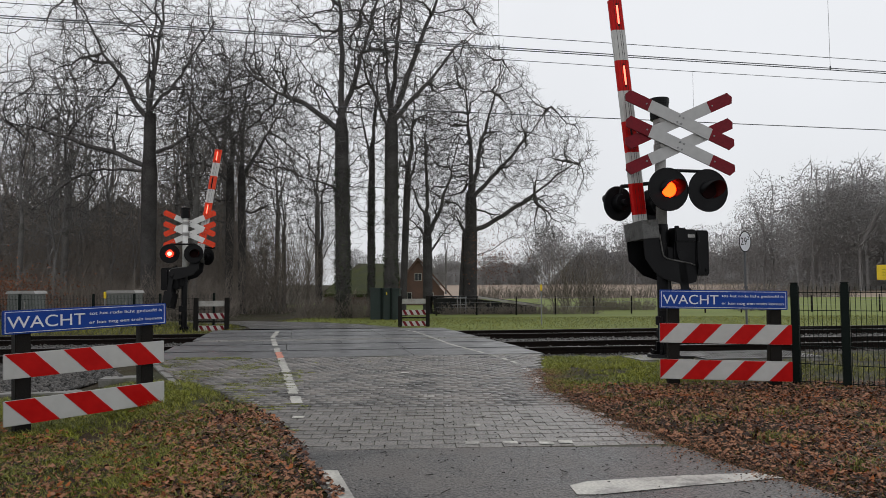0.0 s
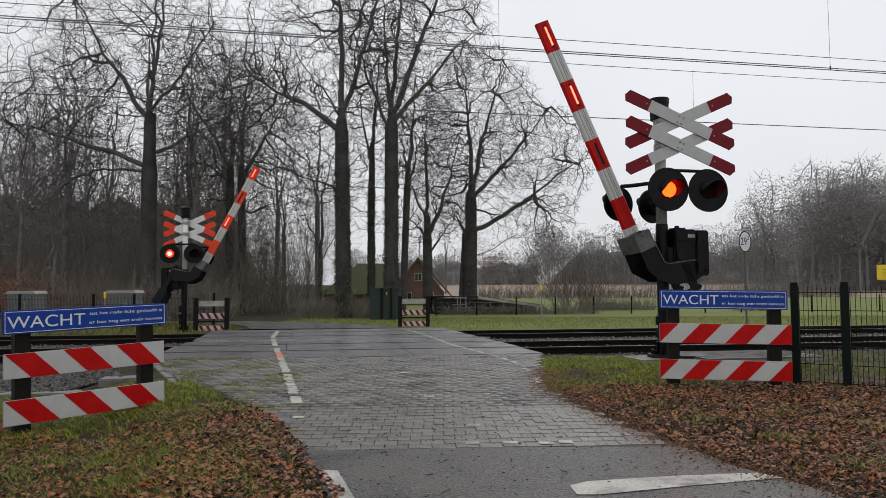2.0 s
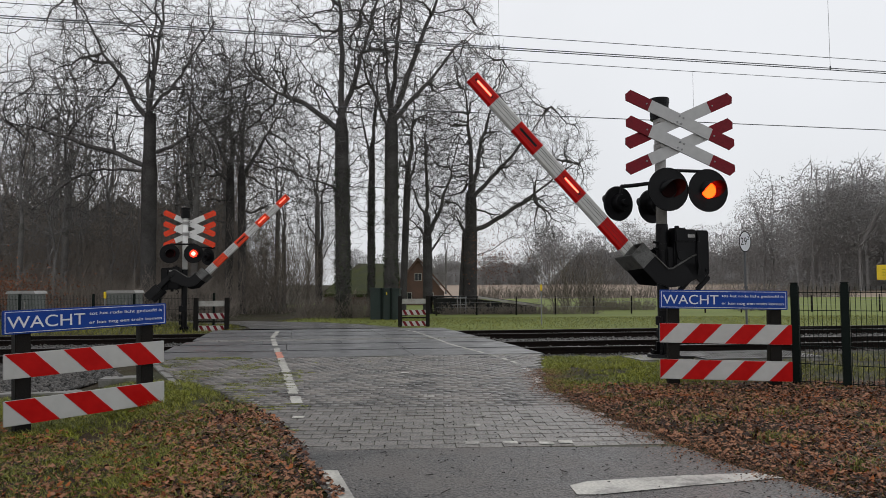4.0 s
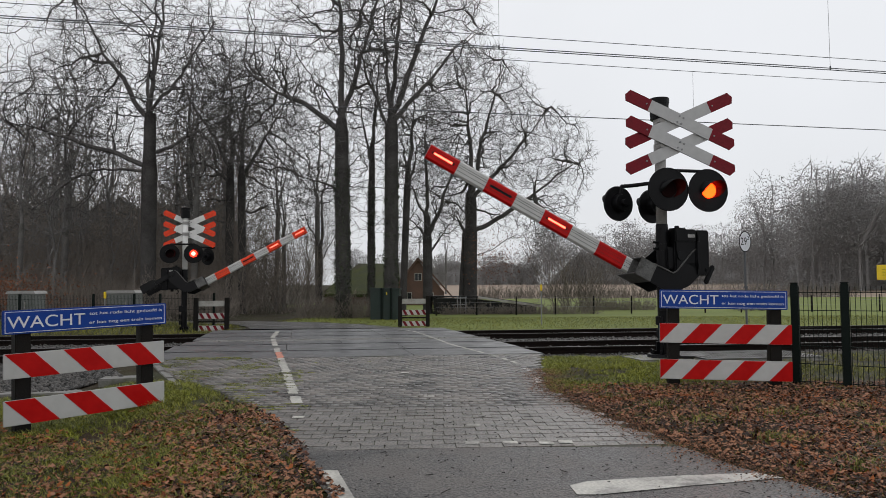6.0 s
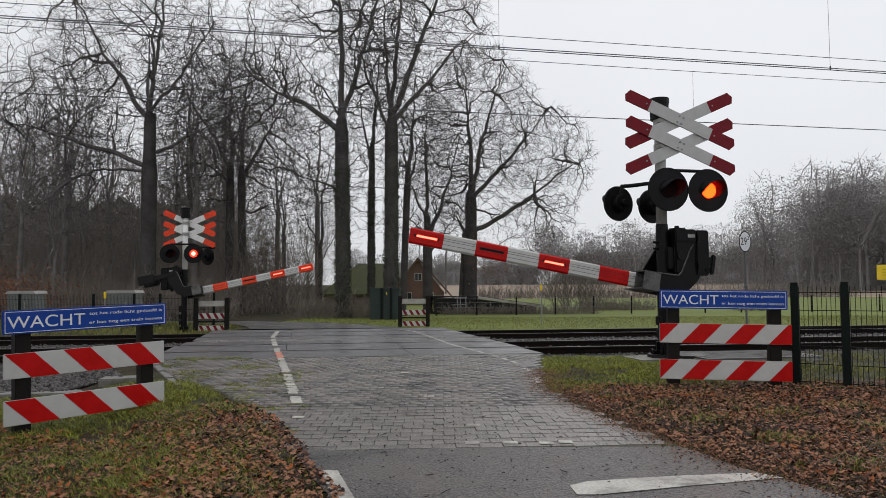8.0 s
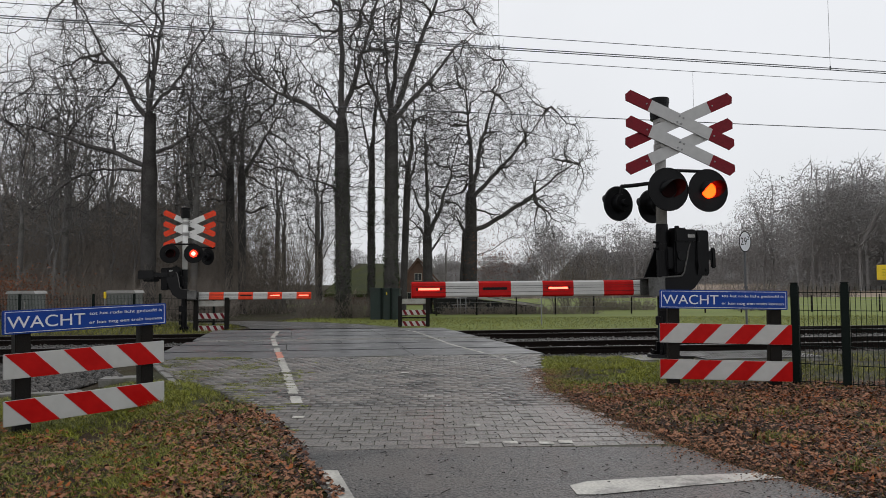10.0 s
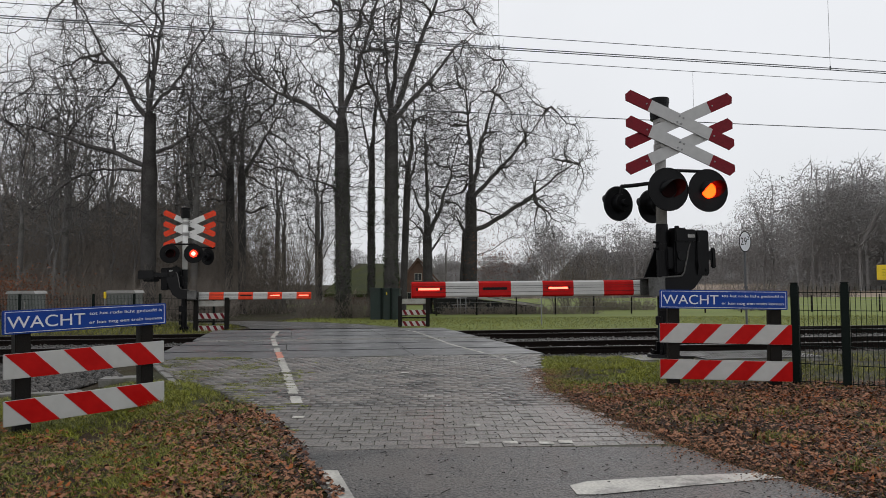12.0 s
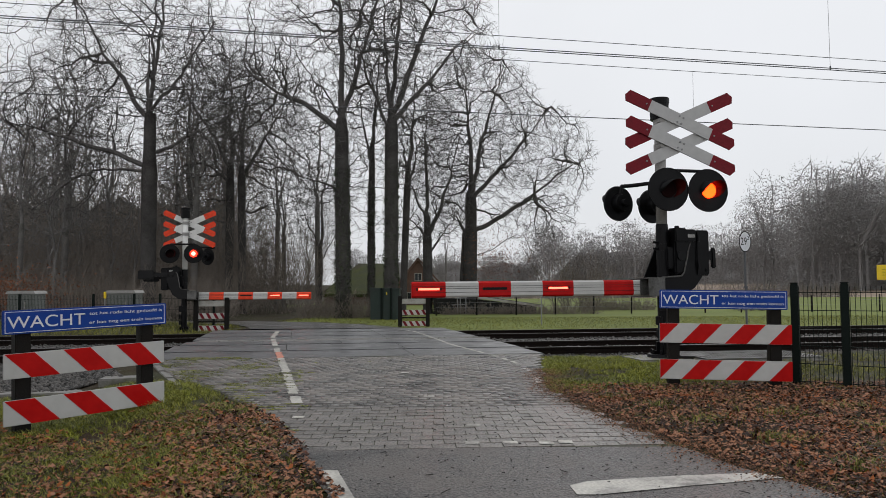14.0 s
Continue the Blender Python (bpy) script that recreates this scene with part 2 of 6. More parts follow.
def box(bm, x0, y0, z0, x1, y1, z1, bevel=0.0, m=None):
    made = bmesh.ops.create_cube(bm, size=1.0)["verts"]
    for v in made:
        v.co = ((x0 + x1) / 2 + v.co.x * (x1 - x0), (y0 + y1) / 2 + v.co.y * (y1 - y0), (z0 + z1) / 2 + v.co.z * (z1 - z0))
    if bevel:
        edges = list({e for v in made for e in v.link_edges})
        out = bmesh.ops.bevel(bm, geom=edges, offset=bevel, segments=2, affect="EDGES")
        made = list({v for f in out["faces"] for v in f.verts} | {v for v in made if v.is_valid})
    if m:
        bmesh.ops.transform(bm, matrix=m, verts=made)
    return bm


def rod(bm, a, b, r0, r1=None, n=10):
    a, b = Vector(a), Vector(b)
    d = b - a
    m = Matrix.Translation((a + b) / 2) @ d.to_track_quat("Z", "Y").to_matrix().to_4x4()
    bmesh.ops.create_cone(bm, cap_ends=True, segments=n, radius1=r0, radius2=r0 if r1 is None else r1, depth=d.length, matrix=m)
    return bm


def prism(bm, outline, y0, y1):
    """An outline in x and z, given thickness along y."""
    front = [bm.verts.new((x, y0, z)) for x, z in outline]
    back = [bm.verts.new((x, y1, z)) for x, z in outline]
    bm.faces.new(front)
    bm.faces.new(back[::-1])
    for i in range(len(front)):
        j = (i + 1) % len(front)
        bm.faces.new((front[j], front[i], back[i], back[j]))
    bmesh.ops.recalc_face_normals(bm, faces=bm.faces)
    return bm


def B():
    return bmesh.new()


def mesh_of(name, verts, faces):
    """A mesh from arrays: verts (n, 3), faces (m, 3 or 4)."""
    me = bpy.data.meshes.new(name)
    verts, faces = np.asarray(verts, dtype=np.float32), np.asarray(faces, dtype=np.int32)
    k = faces.shape[1]
    me.vertices.add(len(verts))
    me.vertices.foreach_set("co", verts.ravel())
    me.loops.add(faces.size)
    me.loops.foreach_set("vertex_index", faces.ravel())
    me.polygons.add(len(faces))
    me.polygons.foreach_set("loop_start", np.arange(0, faces.size, k, dtype=np.int32))
    me.update(calc_edges=True)
    me.validate()
    return me


def writing(name, text, x0, z0, width, height, y, material, parent):
    """Raised letters that fill a box of that width and height on a board that faces -y."""
    cu = bpy.data.curves.new(name, "FONT")
    cu.body, cu.extrude = text, 0.02
    tmp = bpy.data.objects.new(name, cu)
    scene.collection.objects.link(tmp)
    bpy.context.view_layer.update()
    me = bpy.data.meshes.new_from_object(tmp.evaluated_get(bpy.context.evaluated_depsgraph_get()))
    bpy.data.objects.remove(tmp)
    lo = [min(v.co[i] for v in me.vertices) for i in (0, 1)]
    hi = [max(v.co[i] for v in me.vertices) for i in (0, 1)]
    for v in me.vertices:
        v.co = (x0 + (v.co.x - lo[0]) / (hi[0] - lo[0]) * width, y - 0.002 - v.co.z * 0.08,
                z0 + (v.co.y - lo[1]) / (hi[1] - lo[1]) * height)
    me.materials.clear()
    return link(name, me, material, parent)


def unit(v):
    return v / np.maximum(np.linalg.norm(v, axis=-1, keepdims=True), 1e-9)


def grow(start, way, length, segs, wig, lift, rng):
    """Wandering branch lines: (n, segs + 1, 3)."""
    pts = [start]
    d = unit(way)
    for i in range(segs):
        d = unit(d + rng.normal(0, wig, d.shape) + np.array([0, 0, 1.0]) * lift)
        pts.append(pts[-1] + d * (length / segs)[:, None])
    return np.stack(pts, 1)


def tubes(pts, r0, r1, sides):
    """Tapered tubes round branch lines; verts and quads."""
    n, k, _ = pts.shape
    tan = np.gradient(pts, axis=1)
    tan = unit(tan)
    ref = np.where(np.abs(tan[..., 2:3]) > 0.9, np.array([1.0, 0, 0]), np.array([0, 0, 1.0]))
    a = unit(np.cross(tan, ref))
    b = np.cross(tan, a)
    t = np.linspace(0, 1, k)[None, :, None, None]
    rad = r0[:, None, None, None] * (1 - t) + r1[:, None, None, None] * t
    ang = np.arange(sides) / sides * 2 * math.pi
    ring = a[:, :, None] * np.cos(ang)[None, None, :, None] + b[:, :, None] * np.sin(ang)[None, None, :, None]
    v = pts[:, :, None] + ring * rad
    idx = np.arange(n * k * sides).reshape(n, k, sides)
    nxt = np.roll(idx, -1, axis=2)
    q = np.stack([idx[:, :-1], nxt[:, :-1], nxt[:, 1:], idx[:, 1:]], -1)
    return v.reshape(-1, 3), q.reshape(-1, 4)


# ---- lie of the land ----
SLOPE = 0.13                     # the railway runs slightly away from the camera towards the east
TURN = math.degrees(math.atan(SLOPE))
PAVE_D = 0.140                   # depth of a paving course
RAILS = (12.93, 14.45, 16.96, 18.48)


def ramp(v, a, b):
    t = max(0.0, min(1.0, (v - a) / (b - a)))
    return t * t * (3 - 2 * t)


def ramp_of(v, a, b):
    t = np.clip((v - a) / (b - a), 0, 1)
    return t * t * (3 - 2 * t)


ROAD = [  # y, left edge, right edge of the carriageway at z about 0
    (-6, -0.6, 3.2), (2.6, -0.62, 2.35), (3.8, -0.62, 2.02), (4.3, -0.85, 1.78), (4.95, -1.10, 1.60), (6.0, -1.55, 1.36), (7.0, -2.05, 1.20), (7.65, -2.50, 1.12),
    (9.0, -3.45, 1.25), (10.2, -4.12, 1.40), (11.6, -4.75, 1.62), (13.5, -5.0, 1.30), (16.6, -5.5, 0.62), (19.0, -6.0, 0.10),
    (21.0, -6.2, -0.5), (24.0, -6.6, -1.5), (27.0, -8.0, -3.4), (30.0, -12.0, -6.0), (33.0, -20.0, -11.5), (36, -34, -22)]


def road_z(y):
    return -0.22 * ramp(y, 19.4, 23.5) - 0.14 * ramp(y, 24, 36) + 0.012


def edge(y, side):
    for a, b in zip(ROAD, ROAD[1:]):
        if a[0] <= y <= b[0]:
            t = (y - a[0]) / (b[0] - a[0])
            return a[side] + t * (b[side] - a[side])
    return ROAD[-1][side]


def land(x, y):
    u = y - SLOPE * x
    z = -0.010 - (0.145 * ramp(edge(y, 1) - x, 0.55, 1.5) if x < 0 else 0)
    bed = ramp(u, 11.25, 11.9)
    z = z * (1 - bed) - 0.30 * bed
    far = ramp(u, 19.6, 22.0)
    z = z * (1 - far) + -0.24 * far
    z += -0.16 * ramp(y, 24, 40) + 3.6 * ramp(y, 80, 330)
    if y < 10:
        z += 0.012 * noise.noise((x * 1.3, y * 1.3, 0))
    return z

# ---- ground, road and railway ----
def make_ground():
    xs = np.unique(np.concatenate([np.linspace(-12, 12, 97), np.linspace(-60, 60, 49), np.linspace(-700, 700, 29)]))
    ys = np.unique(np.concatenate([np.linspace(-12, 3, 8), np.linspace(3, 26, 116), np.linspace(26, 100, 38), np.linspace(100, 1400, 40)]))
    verts = [(x, y, land(x, y)) for y in ys for x in xs]
    w = len(xs)
    faces = [(j * w + i, j * w + i + 1, (j + 1) * w + i + 1, (j + 1) * w + i) for j in range(len(ys) - 1) for i in range(w - 1)]
    me = mesh_of("ground", verts, faces)
    ob = link("ground", me, M_EARTH)
    me.materials.append(M_FIELD)
    me.materials.append(M_PLOUGH)
    me.materials.append(M_BED)
    for p in me.polygons:
        c = p.center
        u = c.y - SLOPE * c.x
        if c.y > 60 and c.x > -14:
            p.material_index = 2 if c.y > 105 and c.x > -2 else 1
        elif 8.9 < c.y and u < 12 and c.x < edge(c.y, 1) - 0.7 - 0.35 * (c.y < 9.3):
            p.material_index = 3
        elif u > 20.6 and c.x > edge(min(c.y, 36), 2) + 0.4 and c.y < 60 and c.x > -7:
            p.material_index = 1
        p.use_smooth = True
    tagged(ob, "damp turf, meadow and ploughed field reaching to the horizon", "ground", kind="structure")


def strip(name, y0, y1, material, label, lift=0.0, left=None, right=None, steps=40, across=14, top=True):
    verts, faces = [], []
    for j in range(steps + 1):
        for i in range(across + 1):
            y = y0 + (y1 - y0) * j / steps
            a, b = (left or (lambda q: edge(q, 1)))(y), (right or (lambda q: edge(q, 2)))(y)
            x = a + (b - a) * i / across
            ragged = 0.05 * noise.noise((x * 2, y * 2.7, 4)) if i in (0, across) else 0
            verts.append((x + ragged, y + (SLOPE * x if top else 0), road_z(y) + lift))
    w = across + 1
    for j in range(steps):
        for i in range(across):
            faces.append((j * w + i, j * w + i + 1, (j + 1) * w + i + 1, (j + 1) * w + i))
    ob = link(name, mesh_of(name, verts, faces), material)
    return tagged(ob, label, name, kind="structure")


def make_road():
    strip("road", -6, 4.85, M_ASPHALT, "damp grey asphalt lane strewn with dark twigs", top=False)
    strip("paving_bed", 4.75, 11.9, M_MOSSJOINT, "mossy sand bed under the paving blocks", -0.007, top=False)
    strip("road", 19.7, 36, M_ASPHALT, "damp grey asphalt lane bending away behind the railway", top=False)
    # painted marks
    def mark(points, lift, mat_, label):
        me = bpy.data.meshes.new("road_marking")
        n = len(points)
        verts = [(x, y, road_z(y) + lift) for x, y in points]
        me.from_pydata(verts, [], [list(range(n))])
        return tagged(link("road_marking", me, mat_), label, "road marking", kind="structure")
    mark([(0.692, 3.905), (0.70, 3.735), (0.815, 3.73), (1.311, 3.875), (1.94, 4.035), (1.84, 4.15), (1.284, 4.08), (0.81, 3.985)][::-1], 0.004, M_PAINT, "worn white curved line on asphalt")
    mark([(-0.74, 4.25), (-0.64, 4.25), (-0.44, 3.60), (-0.55, 3.58)], 0.004, M_PAINT, "worn white edge line on asphalt")

    def ribbon(line, w, gaps, mat_of, label, lift=0.0055):
        """A painted line along a path, block by block."""
        pts = []
        for p, q in zip(line, line[1:]):
            n = max(1, round(math.dist(p, q) / 0.165))
            pts += [(p[0] + (q[0] - p[0]) * i / n, p[1] + (q[1] - p[1]) * i / n) for i in range(n)]
        for i, (p, q) in enumerate(zip(pts, pts[1:])):
            if i in gaps:
                continue
            j = 0.010 * math.sin(i * 2.6 + 0.7 * (i % 3))
            dx, dy = (q[0] - p[0]) * 0.97, (q[1] - p[1]) * 0.97
            mark([(p[0] - w + j, p[1]), (p[0] + w + j, p[1]), (p[0] + w + j + dx, p[1] + dy), (p[0] - w + j + dx, p[1] + dy)], lift, mat_of(i), label)
    ribbon([(-1.40, 6.72), (-1.98, 8.9), (-3.88, 15.85), (-4.4, 18.6)], 0.054, (3, 15, 41, 42, 56), lambda i: M_PINK if 28 <= i <= 34 else M_PAINT, "worn white line crossing the railway")
    ribbon([(1.10, 8.1), (1.17, 8.9), (1.05, 10.38), (0.79, 11.53), (0.17, 13.63), (-0.35, 16.2), (-0.75, 18.0), (-1.35, 19.2)], 0.035, (3, 4, 5, 6, 9, 10, 11, 15, 18, 21, 22), lambda i: M_PAINT, "faint white edge line of the crossing")
    for x, y in ((-1.24, 6.0), (-0.15, 7.12), (0.24, 5.62), (0.20, 4.98), (0.47, 4.98), (0.72, 4.96), (0.86, 4.99), (-0.5, 9.1)):
        mark([(x - 0.05, y - 0.04), (x + 0.05, y - 0.04), (x + 0.05, y + 0.04), (x - 0.05, y + 0.04)], 0.0065, M_PAINT, "white painted paving block remnant")
    # dark worn patch on the far side
    mark([(-2.6, 20.2), (-1.2, 20.5), (-0.9, 20.7), (-2.4, 20.55)], 0.004, M_TARP, "dark tar patch on the road")


def make_railway():
    rng = np.random.default_rng(5)
    for u in RAILS:
        rail = thing("rail", pose(0, u, 0, 0, 0, TURN), "rusty steel rail with a polished head on sleepers", "rail", "rails", "structure")
        bm = B()
        out = [(-0.075, -0.16), (0.075, -0.16), (0.075, -0.145), (0.012, -0.125), (0.012, -0.045), (0.036, -0.035), (0.036, -0.006), (0.030, -0.004),
               (-0.030, -0.004), (-0.036, -0.006), (-0.036, -0.035), (-0.012, -0.045), (-0.012, -0.125), (-0.075, -0.145)]
        prism(bm, out, -70, 70)
        bmesh.ops.rotate(bm, verts=bm.verts, matrix=Matrix.Rotation(radians(90), 3, "Z"))
        part("web", bm, M_RAIL, rail)
        bm = B()
        box(bm, -70, -0.026, -0.006, 70, 0.026, 0.002)
        part("head", bm, M_RAILTOP, rail, "polished running surface")
    for c in ((RAILS[0] + RAILS[1]) / 2, (RAILS[2] + RAILS[3]) / 2):
        bm = B()
        for i in range(-60, 100):
            x = i * 0.62
            box(bm, x - 0.13, c - 1.26, -0.30, x + 0.13, c + 1.26, -0.165, 0.015)
        for v in bm.verts:
            v.co = (v.co.x - SLOPE * (v.co.y - c) * 0.98, v.co.y + SLOPE * v.co.x, v.co.z)
        tagged(part("sleepers", bm, M_CONCRETE, None, "row of grey concrete sleepers sunk in ballast"), "", "sleepers", kind="stuff")
    # bed and loose stones
    verts, faces = [], []
    us = [10.9, 11.5, 12.0, 12.6, 13.6, 14.8, 15.7, 16.8, 17.8, 18.8, 19.6, 20.1]
    zs = [-0.26, -0.16, -0.14, -0.16, -0.14, -0.12, -0.09, -0.13, -0.13, -0.15, -0.2, -0.33]
    xs = np.linspace(-60, 60, 121)
    for x in xs:
        for u, z in zip(us, zs):
            verts.append((x, u + SLOPE * x, z))
    w = len(us)
    for i in range(len(xs) - 1):
        xm = (xs[i] + xs[i + 1]) / 2
        for j in range(w - 1):
            if -4.4 < xm < 1.0:
                continue
            faces.append((i * w + j, (i + 1) * w + j, (i + 1) * w + j + 1, i * w + j + 1))
    tagged(link("ballast_bed", mesh_of("ballast_bed", verts, faces), M_BED), "grey crushed stone bed of the railway", "ballast", kind="structure")
    n = 20000
    x = rng.uniform(-13, 17, n)
    u = np.where(rng.random(n) < 0.5, rng.uniform(11.0, 12.9, n), rng.uniform(13.0, 19.8, n))
    keep = ((x < -4.9 - (u - 11.5) * 0.12) | (x > 1.75 - (u - 11.5) * 0.2)) & ~((np.abs(x - 4.4) < 1.1) & (u < 11.7))
    x, u = x[keep], u[keep]
    y, z = u + SLOPE * x, np.interp(u, us, zs)
    ex, ey = rng.uniform(-10, -3.4, 11000), rng.uniform(8.5, 11.6, 11000)
    near = (ex < np.array([edge(q, 1) for q in ey]) - 0.7) & (ey > 8.7 + 0.15 * np.sin(ex * 4) + 0.25 * (ex + 4.5))
    ex, ey = ex[near], ey[near]
    x, y = np.concatenate([x, ex]), np.concatenate([y, ey])
    z = np.concatenate([z, [land(a, b) + 0.012 for a, b in zip(ex, ey)]])
    s = rng.uniform(0.016, 0.042, len(x))
    octa = np.array([(1, 0, 0), (0, 1, 0), (-1, 0, 0), (0, -1, 0), (0, 0, 0.8), (0, 0, -0.8)])
    tri = np.array([(0, 1, 4), (1, 2, 4), (2, 3, 4), (3, 0, 4), (1, 0, 5), (2, 1, 5), (3, 2, 5), (0, 3, 5)])
    v = octa[None] * s[:, None, None] * rng.uniform(0.6, 1.4, (len(x), 6, 1))
    a = rng.uniform(0, 6.28, len(x))
    ca, sa = np.cos(a)[:, None], np.sin(a)[:, None]
    v = np.stack([v[..., 0] * ca - v[..., 1] * sa, v[..., 0] * sa + v[..., 1] * ca, v[..., 2]], -1)
    v += np.stack([x, y, z + s * 0.3], -1)[:, None]
    f = tri[None] + 6 * np.arange(len(x))[:, None, None]
    tagged(link("ballast", mesh_of("ballast", v.reshape(-1, 3), f.reshape(-1, 3)), M_BALLAST), "grey and brown crushed ballast stones", "ballast", kind="stuff")
    # level crossing panels between and beside the rails
    deck = thing("crossing_deck", pose(0, 0, 0), "worn dark rubber panels between the rails of the crossing", "crossing deck", kind="structure")
    bands = [(11.62, 12.86), (13.02, 14.38), (14.55, 15.45), (15.95, 16.88), (17.05, 18.40), (18.57, 19.75)]
    for u0, u1 in bands:
        a, b = edge((u0 + u1) / 2, 1) - 0.1, edge((u0 + u1) / 2, 2) + 0.05
        n = 3 if u0 != 14.55 else 4
        for i in range(n):
            xa, xb = a + (b - a) * i / n + 0.003, a + (b - a) * (i + 1) / n - 0.003
            bm = B()
            box(bm, xa, u0, -0.14, xb, u1, 0.010 + 0.0015 * ((i * 7) % 3 - 1), 0.006)
            for v in bm.verts:
                v.co = (v.co.x - 0.22 * (v.co.y - (u0 + u1) / 2), v.co.y + SLOPE * v.co.x, v.co.z)
            part("panel", bm, M_PANEL, deck)
    bm = B()
    for i in range(24):
        for j in range(3):
            xa = -5.3 + i * 0.26 + (j % 2) * 0.13
            box(bm, xa, 15.47 + j * 0.155, -0.1, xa + 0.245, 15.47 + j * 0.155 + 0.145, 0.004 + 0.01 * rng.random())
    for v in bm.verts:
        v.co.y += SLOPE * v.co.x
    part("block_strip", bm, M_CONCRETE, deck, "strip of pale mossy paving blocks")


def make_kerbs():
    """A line of concrete kerb stones along the mossy side of the paving."""
    row = thing("kerb", pose(0, 0, 0), "line of narrow grey concrete kerb stones beside mossy paving", "kerb", kind="structure")
    a, b = Vector((-4.55, 10.9, 0)), Vector((-2.75, 7.55, 0))
    for i in range(5):
        p, q = a.lerp(b, i / 5 + 0.006), a.lerp(b, (i + 1) / 5 - 0.006)
        d = (q - p)
        bm = B()
        box(bm, -d.length / 2, -0.05, -0.15, d.length / 2, 0.05, 0.022 - 0.010 * i, 0.008)
        o = part("kerb_stone", bm, M_CONCRETE, row)
        o.matrix_basis = Matrix.Translation((p + q) / 2) @ Matrix.Rotation(math.atan2(d.y, d.x), 4, "Z")
    for cx, cy, w, d, rz in ((-5.0, 8.55, 1.5, 0.34, 9), (-6.6, 8.3, 1.5, 0.34, 9), (-4.0, 8.85, 0.6, 0.34, 14)):
        bm = B()
        box(bm, -w / 2, -d / 2, -0.08, w / 2, d / 2, 0.03, 0.015)
        o = part("cable_duct_lid", bm, M_CONCRETE, None)
        o.matrix_basis = pose(cx, cy, land(cx, cy) - 0.005, 0, 0, rz)
        tagged(o, "flat grey concrete cable duct lid in gravel", "duct lid", kind="structure")


def make_paving():
    """Paving blocks in staggered courses: the nearest as pieces, the rest in one mesh."""
    rng = np.random.default_rng(11)
    bm = B()
    w, d, g = 0.165, PAVE_D, 0.0026
    box(bm, -w / 2 + g, -d / 2 + g * 1.6, -0.08, w / 2 - g, d / 2 - g * 1.6, 0.0)
    for v in bm.verts:
        if v.co.z > -0.01:
            v.co.x *= 0.985
            v.co.y *= 0.965
    base = bpy.data.meshes.new("paving_block")
    bm.to_mesh(base)
    bm.free()
    base.materials.append(M_PAVER)
    cv = np.array([v.co[:] for v in base.vertices])
    cf = np.array([p.vertices[:] for p in base.polygons])
    bed = thing("paving", pose(0, 0, 0), "staggered grey concrete paving blocks, mossy and damp", "paving", kind="structure")
    turn = radians(4.0)
    c, s = math.cos(turn), math.sin(turn)
    far_v, far_f, count = [], [], 0
    for j in range(0, 72):
        for i in range(-44, 24):
            lx, ly = i * w + (j % 2) * w / 2, 4.9 + j * d
            x, y = lx * c - (ly - 4.9) * s * 0.0, ly + lx * s
            if not (edge(max(4.3, y), 1) + 0.02 < x < edge(y, 2) - 0.02) or y - SLOPE * x > 11.52 or y < 4.82:
                continue
            z = road_z(y) + 0.005 * noise.noise((x * 1.4, y * 1.4, 2)) + rng.uniform(-0.0015, 0.0015)
            tilt = rng.uniform(-0.5, 0.5, 2)
            m = pose(x, y, z, tilt[0], tilt[1], math.degrees(turn) + rng.uniform(-1.0, 1.0))
            if y < 6.55 and count < 300:
                o = new("paving_block", base)
                o.parent, o.matrix_basis = bed, m
                count += 1
            else:
                mm = np.array(m)
                far_f.append(cf + 8 * len(far_v))
                far_v.append(cv @ mm[:3, :3].T + mm[:3, 3])
    me = mesh_of("block_courses", np.concatenate(far_v), np.concatenate(far_f))
    tagged(link("block_courses", me, M_PAVER_I, bed), "further courses of grey paving blocks", kind="stuff")

# ---- crossing signals with half barriers ----
MOVING = []      # (object, kind, side)


